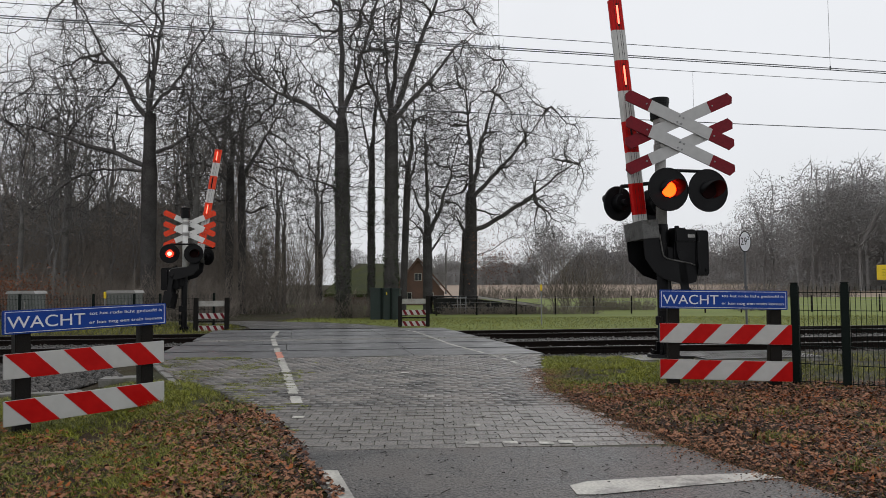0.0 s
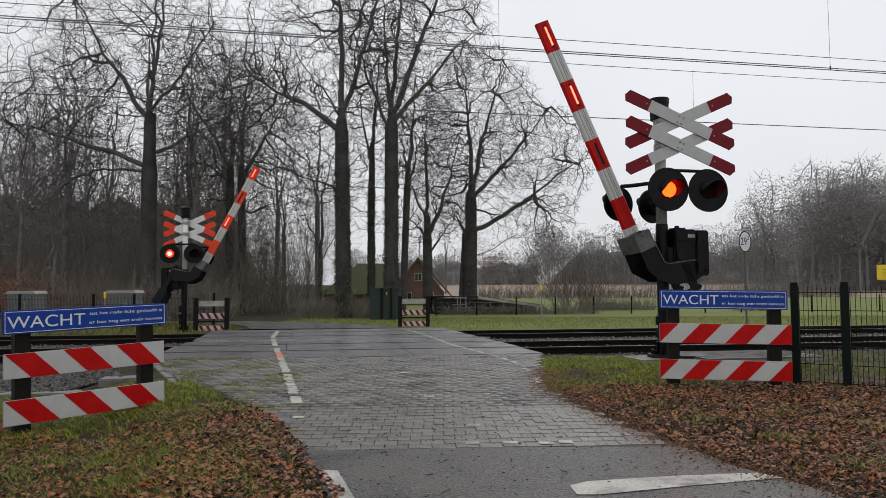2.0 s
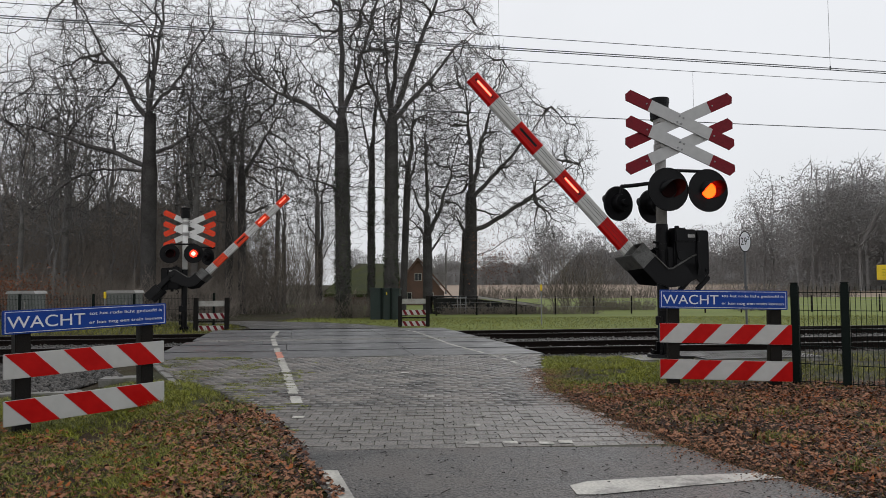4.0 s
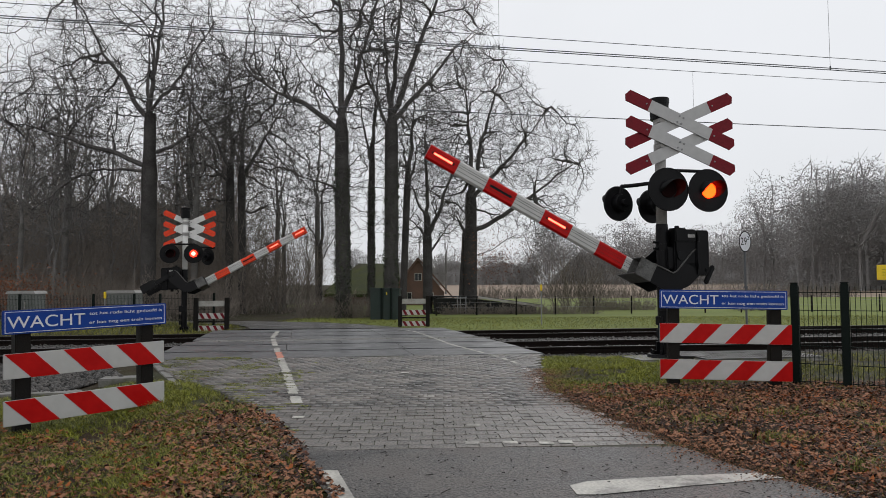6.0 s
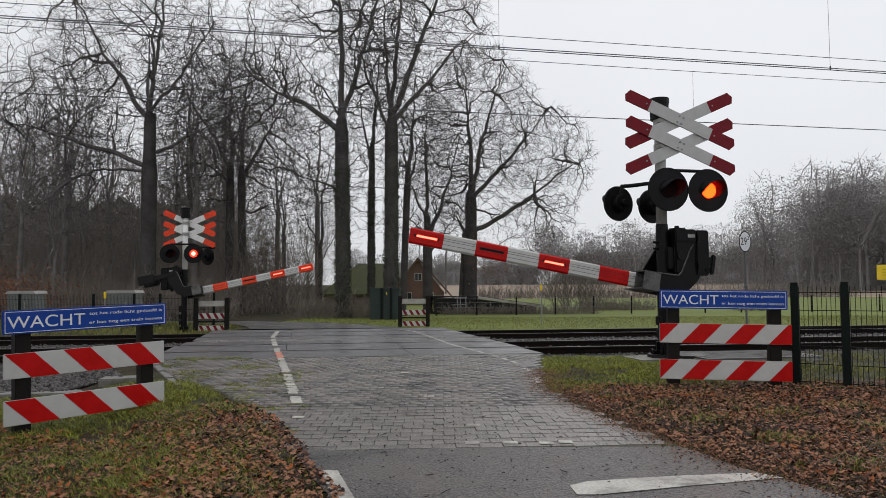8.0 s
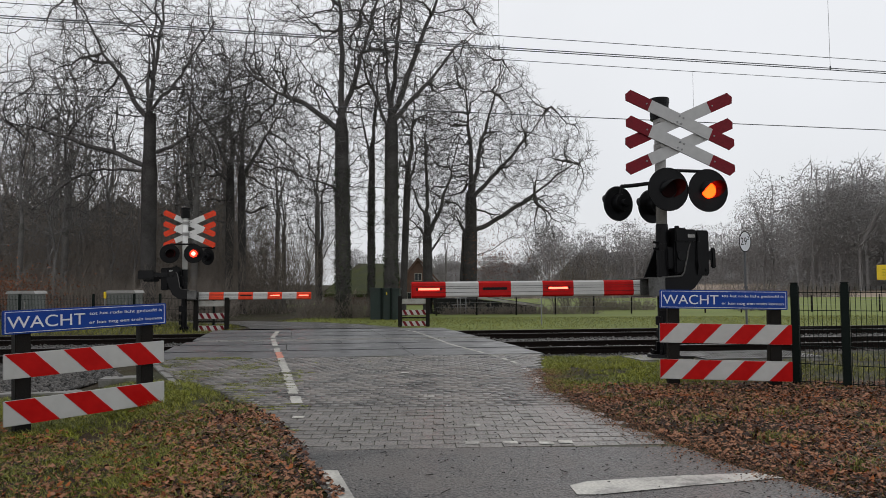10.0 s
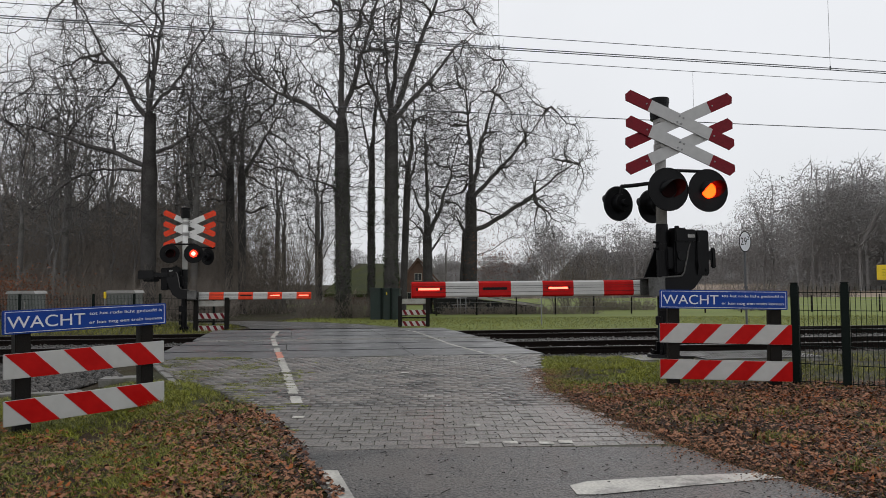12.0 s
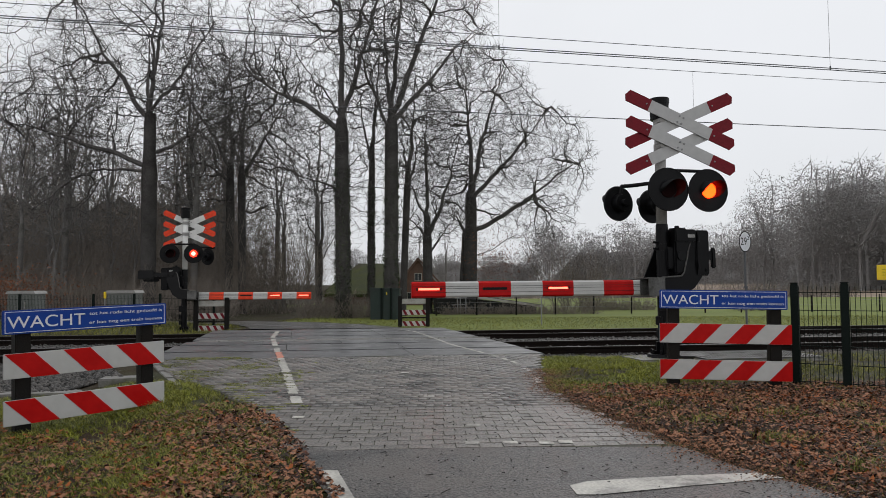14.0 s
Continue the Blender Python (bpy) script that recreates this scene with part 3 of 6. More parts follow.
def disc(name, signal, m, radius, phase, lens_glow, aim=(0, 0)):
    bm = B()
    rod(bm, (0, 0.012, 0), (0, -0.012, 0), radius, radius, 40)
    rod(bm, (0, 0.012, 0), (0, 0.13, 0), 0.15, 0.13, 24)
    rod(bm, (0, 0.13, 0), (0, 0.19, 0), 0.06, 0.05, 12)
    for i in range(40):
        a = i / 40 * 2 * math.pi
        b = (i + 1) / 40 * 2 * math.pi
        rod(bm, (radius * math.cos(a), -0.012, radius * math.sin(a)), (radius * math.cos(b), -0.012, radius * math.sin(b)), 0.009, None, 5)
    board = part(name, bm, M_BLACK, signal, "round black target board with a hooded red lens")
    board.matrix_basis = m
    bm = B()
    rod(bm, (0, -0.010, 0), (0, -0.024, 0), 0.132, 0.126, 28)
    part("lens", bm, M_LENS, board, "dark red lens")
    bm = B()
    n, r, deep = 22, 0.140, 0.19
    a0, a1 = radians(-35), radians(215)
    rings = []
    for rr in (r, r + 0.006):
        for y in (-0.012, 1):
            row = []
            for i in range(n + 1):
                t = i / n
                a = a0 + (a1 - a0) * t
                reach = 0.03 + (deep - 0.03) * math.sin(math.pi * t) ** 0.7
                row.append(bm.verts.new((rr * math.cos(a), -0.012 if y < 0 else -0.012 - reach, rr * math.sin(a))))
            rings.append(row)
    for row in rings:
        for v in row:
            reach = -0.012 - v.co.y
            v.co.x += 0.42 * reach
            v.co.z += 0.12 * reach
    for p, q in ((0, 1), (3, 2), (1, 3)):
        for i in range(n):
            fc = bm.faces.new((rings[p][i], rings[p][i + 1], rings[q][i + 1], rings[q][i]))
            fc.material_index = 1 if p == 0 else 0
    bmesh.ops.rotate(bm, verts=bm.verts, matrix=Matrix.Rotation(radians(aim[0]), 3, "Y"))
    hood = part("hood", bm, M_BLACK, board, "black visor over the lens", True)
    hood.data.materials.append(M_LINING)
    if phase:
        bm = B()
        rod(bm, (0, 0.004, 0), (0, -0.004, 0), 0.122, 0.118, 28)
        if lens_glow is G_FAR:
            for fc in rod(bm, (0, -0.003, 0), (0, -0.009, 0), 0.070, 0.060, 24).faces:
                fc.material_index = 1 if fc.calc_center_median().y < -0.005 and max(v.co.xz.length for v in fc.verts) < 0.08 else 0
        lamp = part("lit_lamp", bm, lens_glow, board, "glowing red warning light")
        lamp.data.materials.append(G_HALO)
        MOVING.append((lamp, "lamp", phase))
    return board


def cross(signal, x, y, z, yaw, red, white, s=1.0):
    """One warning cross of two pointed blades."""
    for ang, dy in ((-24.2, 0.0), (24.2, -0.030)):
        m = pose(x, y + dy, z, 0, ang, yaw)
        L, w, t = 0.915 * s, 0.089 * s, 0.012
        bm = B()
        prism(bm, [(-L * 0.56, -w), (L * 0.56, -w), (L * 0.56, w), (-L * 0.56, w)], -t, t)
        blade = part("cross_blade", bm, white, signal, "pale grey and dark red warning cross blade")
        blade.matrix_basis = m
        for e in (-1, 1):
            bm = B()
            prism(bm, [(e * L * 0.56, -w), (e * L * 0.952, -w), (e * L, 0), (e * L * 0.952, w), (e * L * 0.56, w)], -t - 0.001, t + 0.001)
            part("blade_tip", bm, red, blade, "red reflective end")
        spots = [(bx, bz, 0.015) for bx in (-0.035, 0.035) for bz in (-0.05, 0.05)] + [(-L * 0.62, 0, 0.013), (L * 0.62, 0, 0.013)]
        for bx, bz, br in spots:
            bm = B()
            rod(bm, (bx, -t - 0.011, bz), (bx, -t, bz), br, br * 1.1, 8)
            part("bolt", bm, M_ZINC, blade)


def signal_mast(m, side, red, white, cross_x, cross_y, cross_yaw, front, rear, far=False):
    """side: -1 where the boom lies towards -x, +1 towards +x."""
    s = thing("crossing_signal", m, "black and grey crossing signal with red lamps and crosses" if not far else
              "far crossing signal with bright red and white crosses and half barrier", "crossing signal", "crossing signals")
    bm = B()
    rod(bm, (0, 0, 2.02), (0, 0, 3.80), 0.085, 0.085, 20)
    part("mast_top", bm, M_FARWHITE if far else M_GREY, s, "weathered grey upper mast", True)
    bm = B()
    rod(bm, (0, 0, 0.04), (0, 0, 2.08), 0.094, 0.094, 20)
    rod(bm, (0, 0, 2.02), (0, 0, 2.09), 0.098, 0.088, 20)
    for z in (1.70, 1.80):
        rod(bm, (0, 0, z - 0.03), (0, 0, z + 0.03), 0.106, 0.106, 20)
        rod(bm, (-0.08, -0.03, z), (-0.18, -0.05, z), 0.022, 0.018, 8)
    for i in range(8):
        a = i * math.pi / 4
        rod(bm, (0.20 * math.cos(a), 0.20 * math.sin(a), 0.02), (0.20 * math.cos(a), 0.20 * math.sin(a), 0.12), 0.022, 0.018, 6)
        box(bm, 0.09, -0.012, 0.03, 0.22, 0.012, 0.10, 0, Matrix.Rotation(a, 4, "Z"))
        box(bm, 0.07, -0.012, 0.10, 0.14, 0.012, 0.24, 0, Matrix.Rotation(a, 4, "Z"))
    rod(bm, (0, 0, 0.0), (0, 0, 0.05), 0.27, 0.26, 24)
    part("mast_foot", bm, M_BLACK, s, "black lower mast with bolted flange")
    bm = B()
    rod(bm, (0, 0, 3.76), (0, 0, 4.02), 0.14, 0.150, 20)
    rod(bm, (0, 0, 4.02), (0, 0, 4.10), 0.158, 0.158, 20)
    part("bell", bm, M_BLACK, s, "black warning bell on the mast top")
    for z in ((3.60, 3.24) if far else (3.725, 3.315)):
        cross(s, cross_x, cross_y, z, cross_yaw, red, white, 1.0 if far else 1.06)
        bm = B()
        yy = sorted((cross_y * 0.9, 0.0))
        box(bm, -0.09, yy[0], z - 0.03, max(0.1, cross_x), yy[1] + 0.02, z + 0.03, 0.006)
        rod(bm, (0, 0, z - 0.05), (0, 0, z + 0.05), 0.098, 0.098, 18)
        part("cross_bracket", bm, M_GREY, s)
    # lamps and their arms
    for x, y, z, yaw, phase in front:
        disc("lamp_board", s, pose(x, y, z, 0, 0, yaw), 0.30 if far else 0.33, phase, G_FAR if far else G_LAMP, (18, 0))
    for x, y, z, yaw, phase in rear:
        disc("lamp_board", s, pose(x, y, z, 0, 0, yaw), 0.275, phase, G_FAR if far else G_LAMP, (0, 0))
    bm = B()
    fx = [p[0] for p in front]
    fz, fy = front[0][2] + 0.31, front[0][1]
    rod(bm, (min(fx), fy + 0.06, fz), (max(fx), fy + 0.06, fz), 0.026, None, 10)
    for x in fx:
        rod(bm, (x, fy + 0.06, fz), (x, fy + 0.08, fz - 0.30), 0.03, None, 8)
    rod(bm, (0, 0, fz), (fx[0], fy + 0.06, fz), 0.03, None, 10)
    part("lamp_bracket", bm, M_BLACK, s, "black tube bracket")
    if rear:
        bm = B()
        rz = rear[0][2] + 0.29
        pts = [(0, 0.02, rz + 0.03), (rear[0][0] + 0.22, rear[0][1] * 0.8, rz), (rear[0][0] + 0.06, rear[0][1], rz - 0.01), (rear[0][0] + 0.02, rear[0][1], rz - 0.16)]
        for p, q in zip(pts, pts[1:]):
            rod(bm, p, q, 0.032, None, 10)
        for p in pts[1:-1]:
            bmesh.ops.create_icosphere(bm, subdivisions=1, radius=0.034, matrix=Matrix.Translation(p))
        part("rear_lamp_arm", bm, M_BLACK, s, "bent black tube arm")
    # barrier machine
    k = -side
    rise = 0.15 if far else 0.0
    bm = B()
    xa, xb = sorted((k * 0.11, k * 0.50))
    box(bm, xa, -0.19, 1.30, xb, 0.20, 2.00, 0.025)
    xa, xb = sorted((k * 0.46, k * 0.69))
    box(bm, xa, -0.22, 1.27, xb, 0.22, 1.985, 0.02)
    xa, xb = sorted((k * 0.10, k * 0.46))
    box(bm, xa, -0.23, 1.80, xb, -0.15, 1.99, 0.015)
    xa, xb = sorted((k * 0.16, k * 0.36))
    box(bm, xa, -0.12, 1.98, xb, 0.10, 2.03, 0.015)
    xa, xb = sorted((k * 0.24, k * 0.30))
    box(bm, xa, -0.02, 2.02, xb, 0.04, 2.07, 0.01)
    xa, xb = sorted((0.0, k * 0.2))
    box(bm, xa, -0.14, 1.38, xb, 0.14, 1.72, 0.02)
    for z in (1.42, 1.86):
        rod(bm, (k * 0.49, -0.235, z - 0.05), (k * 0.49, -0.235, z + 0.05), 0.016, None, 8)
    rod(bm, (k * 0.64, -0.24, 1.36), (k * 0.64, -0.21, 1.36), 0.03, 0.03, 12)
    rod(bm, (k * 0.35, -0.14, 1.31), (k * 0.35, -0.14, 1.22), 0.05, 0.045, 12)
    for i in range(8):
        a, b = radians(-90 + i * 28), radians(-90 + (i + 1) * 28)
        rod(bm, (k * 0.22 + 0.06 * math.cos(a), -0.12, 1.22 + 0.07 * math.sin(a)), (k * 0.22 + 0.06 * math.cos(b), -0.12, 1.22 + 0.07 * math.sin(b)), 0.014, None, 6)
    for v in bm.verts:
        v.co.z += rise
    part("barrier_machine", bm, M_BLACK, s, "black steel barrier drive box")
    bm = B()
    xa, xb = sorted((k * 0.31, k * 0.43))
    box(bm, xa, -0.238, 1.865, xb, -0.231, 1.915, 0.002)
    for v in bm.verts:
        v.co.z += rise
    part("label_plate", bm, M_GREY, s, "small grey maker's plate")
    bm = B()
    box(bm, -0.13, -0.14, 0.72, 0.10, -0.09, 0.92, 0.01)
    box(bm, -0.14, -0.12, 0.50, -0.08, 0.02, 0.64, 0.01)
    box(bm, -0.13, -0.12, 0.30, -0.08, 0.02, 0.44, 0.01)
    part("junction_box", bm, M_BLACK, s)
    # the moving half barrier: everything here turns about the pivot
    px, py, pz, tip = (k * 0.33, 0.0, 1.74 + rise, -8.0) if far else (k * 0.22, 0.096, 1.574, -2.1)
    bm = B()
    rod(bm, (0, -0.30, 0), (0, 0.30, 0), 0.07, None, 20)
    boom = part("boom", bm, M_BLACK, s, "half barrier arm on its pivot")
    MOVING.append((boom, "boom", (side, (px, py, pz, tip), far)))
    e = side
    drop, root = (-0.675, e * 0.60) if far else (-0.482, e * 0.60)
    for y in (-0.27, 0.25):
        bm = B()
        if far:
            shape = ((-0.12, 0.07), (0.02, 0.095), (0.14, 0.07), (0.19, 0.0), (0.285, -0.42), (0.33, -0.48), (0.58, -0.51), (0.58, -0.80), (0.26, -0.80),
                     (0.06, -0.66), (-0.04, -0.45), (-0.16, -0.15))
        elif y < 0:
            shape = ((-0.43, 0.20), (-0.30, 0.25), (-0.17, 0.21), (-0.13, 0.12), (-0.03, -0.26), (0.02, -0.32), (0.36, -0.34), (0.36, -0.62), (0.0, -0.62),
                     (-0.21, -0.50), (-0.33, -0.35), (-0.46, 0.0))
        else:
            shape = ((-0.35, 0.20), (-0.10, 0.25), (0.15, 0.16), (0.38, -0.34), (0.38, -0.62), (0.0, -0.62), (-0.25, -0.40), (-0.42, 0.0))
        out = [(e * q, z) for q, z in shape]
        prism(bm, out, y - 0.012, y + 0.012)
        rod(bm, (0, y - 0.035, 0), (0, y + 0.02, 0), 0.075, 0.075, 16)
        part("arm", bm, M_BLACK, boom, "bent black steel side arm")
        if y < 0:
            # Grey rods lay the edge highlight of the black arm on as colour.
            bm = B()
            rim = out[2:7]
            for p, q in zip(rim, rim[1:]):
                rod(bm, (p[0], y - 0.02, p[1]), (q[0], y - 0.02, q[1]), 0.013, None, 6)
            part("arm_highlight", bm, M_CLAMP, boom, "grey rods that draw the highlight on the side arm's edge")
    bm = B()
    ca, cb = sorted((e * 0.53, e * 0.815) if far else (e * 0.31, e * 0.595))
    box(bm, ca, -0.292, drop - 0.145, cb, 0.28, drop - 0.125, 0.004)
    box(bm, ca, -0.292, drop + 0.125, cb, 0.28, drop + 0.145, 0.004)
    box(bm, ca, -0.297, drop - 0.135, cb, -0.283, drop + 0.135, 0.004)
    box(bm, ca - 0.01, -0.075, drop - 0.115, cb + 0.01, 0.075, drop + 0.115, 0.01)
    for xx in (ca + 0.07, cb - 0.07):
        for zz in (-0.09, 0.09):
            rod(bm, (xx, -0.306, drop + zz), (xx, -0.295, drop + zz), 0.012, None, 8)
    part("boom_clamp", bm, M_CLAMP, boom, "galvanised clamp that holds the boom")
    for y in (-0.27, 0.23):
        bm = B()
        if far:
            xa, xb = sorted((-e * 0.55, -e * 1.05))
            box(bm, xa, y - 0.04, -0.16, xb, y + 0.03, 0.13, 0.02)
            box(bm, min(0, -e * 0.6), y - 0.012, -0.08, max(0, -e * 0.6), y + 0.012, 0.06, 0.004)
        else:
            xa, xb = sorted((-e * 0.52, -e * 0.60))
            box(bm, xa, y - 0.03, -0.20, xb, y + 0.03, 0.12, 0.02)
            box(bm, min(0, -e * 0.55), y - 0.012, -0.07, max(0, -e * 0.55), y + 0.012, 0.07, 0.004)
        part("counterweight", bm, M_BLACK, boom, "black counterweight")
    # the banded boom itself
    x0, length, n = root + e * (0.08 if far else -0.015), 3.73 if far else 3.657, 8
    for i in range(n):
        stub = length / n if far else 0.13
        d0 = 0.0 if i == 0 else stub + (i - 1) * (length - stub) / (n - 1)
        d1 = stub if i == 0 else stub + i * (length - stub) / (n - 1)
        half = 0.116 + 0.004 * (n - i) / n
        xa, xb = sorted((x0 + e * d0, x0 + e * d1))
        bm = B()
        c, t = half * 0.80, 0.045
        out = [(-t, -c), (-t * 0.45, -half), (t * 0.45, -half), (t, -c), (t, c), (t * 0.45, half), (-t * 0.45, half), (-t, c)]
        prism(bm, out, xa, xb)
        bmesh.ops.rotate(bm, verts=bm.verts, matrix=Matrix.Rotation(radians(-90), 3, "Z"))
        for v in bm.verts:
            v.co.z += drop
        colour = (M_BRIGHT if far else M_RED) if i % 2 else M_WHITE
        part("band", bm, colour, boom, "red reflective boom section" if i % 2 else "white boom section")
        # Grooves are laid on as black strips, their shade put into the colour.
        for zz in (-0.045, 0.012, 0.045):
            bm = B()
            box(bm, xa, -0.0475, drop + zz - 0.0025, xb, -0.044, drop + zz + 0.0025)
            part("rib", bm, M_TARP, boom, "black strip along the boom for a groove's shade")
        if i in (3, 5, 7):
            mid = (xa + xb) / 2
            bm = B()
            box(bm, mid - 0.19, -0.050, drop - 0.014, mid + 0.19, 0.050, drop + 0.026, 0.002)
            slot = part("lamp_slot", bm, M_BLACK, boom, "dark recessed boom lamp")
            bm = B()
            box(bm, mid - 0.155, -0.006, drop - 0.009, mid + 0.155, 0.006, drop + 0.020, 0.002)
            bar = part("lit_bar", bm, G_LED, boom, "glowing orange red boom lamp")
            MOVING.append((bar, "bar", ({7: "on", 5: "a", 3: "b"}[i] if not far else {7: "on", 5: "b", 3: "a"}[i], -1)))
    return s


def plinth(x, y, rz, w=0.95, d=0.75, z0=-0.3, z1=0.02):
    bm = B()
    box(bm, -w / 2, -d / 2, z0, w / 2, d / 2, z1, 0.02)
    o = part("signal_plinth", bm, M_CONCRETE, None)
    o.matrix_basis = pose(x, y, 0, 0, 0, rz)
    tagged(o, "mossy grey concrete plinth under the signal mast", "plinth", "signal plinths")


def make_signals():
    signal_mast(pose(3.47, 10.98, 0.02, 0, 0, 13), -1, M_SIGNRED, M_SIGNWHITE, 0.245, -0.17, -7,
                [(-0.08, -0.34, 2.595, -2, "a"), (0.61, -0.34, 2.595, -2, "b")], [(-0.575, 0.32, 2.445, 190, ""), (0.105, 0.45, 2.43, 190, "")])
    plinth(3.36, 10.95, 13)
    signal_mast(pose(-8.40, 22.6, -0.31, 0, 0, 4), 1, M_BRIGHT, M_FARWHITE, 0.10, 0.14, 0,
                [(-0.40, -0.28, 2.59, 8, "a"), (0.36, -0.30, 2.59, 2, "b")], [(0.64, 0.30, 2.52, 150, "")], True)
    plinth(-8.40, 22.6, 6, 1.1, 0.9, -0.55, -0.29)
    # cable pit beside the near signal
    pit = thing("cable_pit", pose(4.75, 11.05, -0.04, 0, 0, 9), "low concrete cable pit with a ribbed grey steel lid", "cable pit")
    bm = B()
    box(bm, -1.0, -0.62, -0.25, 1.0, 0.62, 0.07, 0.02)
    part("pit_wall", bm, M_CONCRETE, pit)
    bm = B()
    box(bm, -0.96, -0.58, 0.075, 0.96, 0.58, 0.095, 0.004)
    for i in range(36):
        for j in range(18):
            x, y = -0.9 + i * 0.051, -0.52 + j * 0.061
            box(bm, x - 0.013, y - 0.006, 0.095, x + 0.013, y + 0.006, 0.101)
    part("pit_lid", bm, M_CLAMP, pit, "ribbed grey steel tread plate")
    bm = B()
    rod(bm, (-0.95, 0.2, -0.1), (-0.95, 0.2, 0.10), 0.42, 0.42, 28)
    part("drum", bm, M_TARP, pit, "black round pit rim")


# ---- red and white warning fences ----
def warning_fence(m, red_first, label, s0=0.0, s1=1.38):
    f = thing("warning_fence", m, label, "warning fence", "warning fences by the crossing")
    W = 1.42
    for x in (0.16, W - 0.16):
        bm = B()
        box(bm, x - 0.062, 0.015, -0.35, x + 0.062, 0.135, 1.00, 0.008)
        part("post", bm, M_DARKWOOD, f, "dark tarred wooden post")
    for z0 in (0.02, 0.423):
        bm = B()
        box(bm, 0, -0.012, z0, W, 0.012, z0 + 0.218, 0.004)
        plank = part("plank", bm, M_WHITE, f, "white board with red slanted stripes")
        pitch = W * 0.331
        lean = 0.21 * (-1 if red_first else 1)
        for i in range(-1, 5):
            if red_first:
                a = i * pitch - 0.028
            else:
                a = i * pitch + 0.005
            quad = [(a, z0 + 0.217), (a + pitch / 2, z0 + 0.217), (a + pitch / 2 + lean, z0 + 0.001), (a + lean, z0 + 0.001)]
            # clip against the ends of the board
            out = []
            for lim, keep in ((0.001, 1), (W - 0.001, -1)):
                src = quad if keep == 1 else out
                res = []
                for p, q in zip(src, src[1:] + src[:1]):
                    pin, qin = (p[0] - lim) * keep >= 0, (q[0] - lim) * keep >= 0
                    if pin:
                        res.append(p)
                    if pin != qin:
                        t = (lim - p[0]) / (q[0] - p[0])
                        res.append((lim, p[1] + t * (q[1] - p[1])))
                out = res
                if not out:
                    break
            if len(out) >= 3:
                bm = B()
                prism(bm, out, -0.0145, -0.0115)
                part("stripe", bm, M_RED, plank, "red reflective stripe")
    bm = B()
    q = (s1 - s0) / 1.38
    box(bm, s0, -0.012, 0.808, s1, 0.010, 1.018, 0.006)
    board = part("sign_board", bm, M_BLUE, f, "blue enamel sign with white lettering")
    for x0, z0, x1, z1 in ((0.018, 0.821, 1.362, 0.826), (0.018, 1.000, 1.362, 1.005), (0.018, 0.826, 0.023, 1.000), (1.357, 0.826, 1.362, 1.000)):
        bm = B()
        box(bm, s0 + x0 * q, -0.0135, z0, s0 + x1 * q, -0.0115, z1)
        part("border", bm, M_TEXT, board, "thin white border line")
    writing("word", "WACHT", s0 + 0.035 * q, 0.858, 0.605 * q, 0.105, -0.012, M_TEXT, board)
    writing("line", "tot het rode licht gedoofd is", s0 + 0.675 * q, 0.932, 0.66 * q, 0.038, -0.012, M_TEXT, board)
    writing("line", "er kan nog een trein komen", s0 + 0.675 * q, 0.850, 0.66 * q, 0.038, -0.012, M_TEXT, board)
    return f


def rail_barrier(m, label):
    """The small fences on the far side, seen from behind."""
    f = thing("warning_fence", m, label, "warning fence", "warning fences by the crossing")
    for x in (0.07, 1.06):
        bm = B()
        box(bm, x - 0.07, -0.06, -0.3, x + 0.07, 0.06, 1.10, 0.01)
        part("post", bm, M_DARKWOOD, f, "dark wooden post")
    for z0, z1, mat_ in ((0.82, 1.00, M_PLANK), (0.02, 0.20, M_WHITE), (0.42, 0.60, M_WHITE), (0.30, 0.35, M_DARKWOOD)):
        bm = B()
        box(bm, 0.12, 0.02, z0, 1.02, 0.045, z1, 0.005)
        plank = part("plank", bm, mat_, f, "weathered pale board")
        if mat_ is M_WHITE:
            for i in range(4):
                bm = B()
                a = 0.15 + i * 0.225
                prism(bm, [(a, z1 - 0.004), (a + 0.10, z1 - 0.004), (min(1.01, a + 0.20), z0 + 0.004), (a + 0.10, z0 + 0.004)], 0.016, 0.022)
                part("stripe", bm, M_SIGNRED, plank, "dark red stripe")


def mesh_fence(m, length, height, posts, label, wires=0.05):
    f = thing("mesh_fence", m, label, "mesh fence", "dark green mesh fences")
    for x in posts:
        bm = B()
        box(bm, x - 0.04, -0.04, -0.35, x + 0.04, 0.04, height + 0.03, 0.008)
        box(bm, x - 0.047, -0.047, height + 0.03, x + 0.047, 0.047, height + 0.045, 0.006)
        part("post", bm, M_GREENSTEEL, f, "dark green square post")
    ends = list(posts)
    for a, b in zip(ends, ends[1:]):
        bm = B()
        n = int((b - a) / wires)
        for i in range(1, n + 1):
            x = a + (b - a) * i / (n + 1)
            box(bm, x - 0.003, -0.003, 0.03, x + 0.003, 0.003, height)
        z = 0.06
        while z < height:
            for y in (-0.006, 0.006):
                box(bm, a, y - 0.004, z - 0.004, b, y + 0.004, z + 0.004)
            z += 0.2
        part("mesh_panel", bm, M_GREENSTEEL, f, "welded double wire mesh panel")


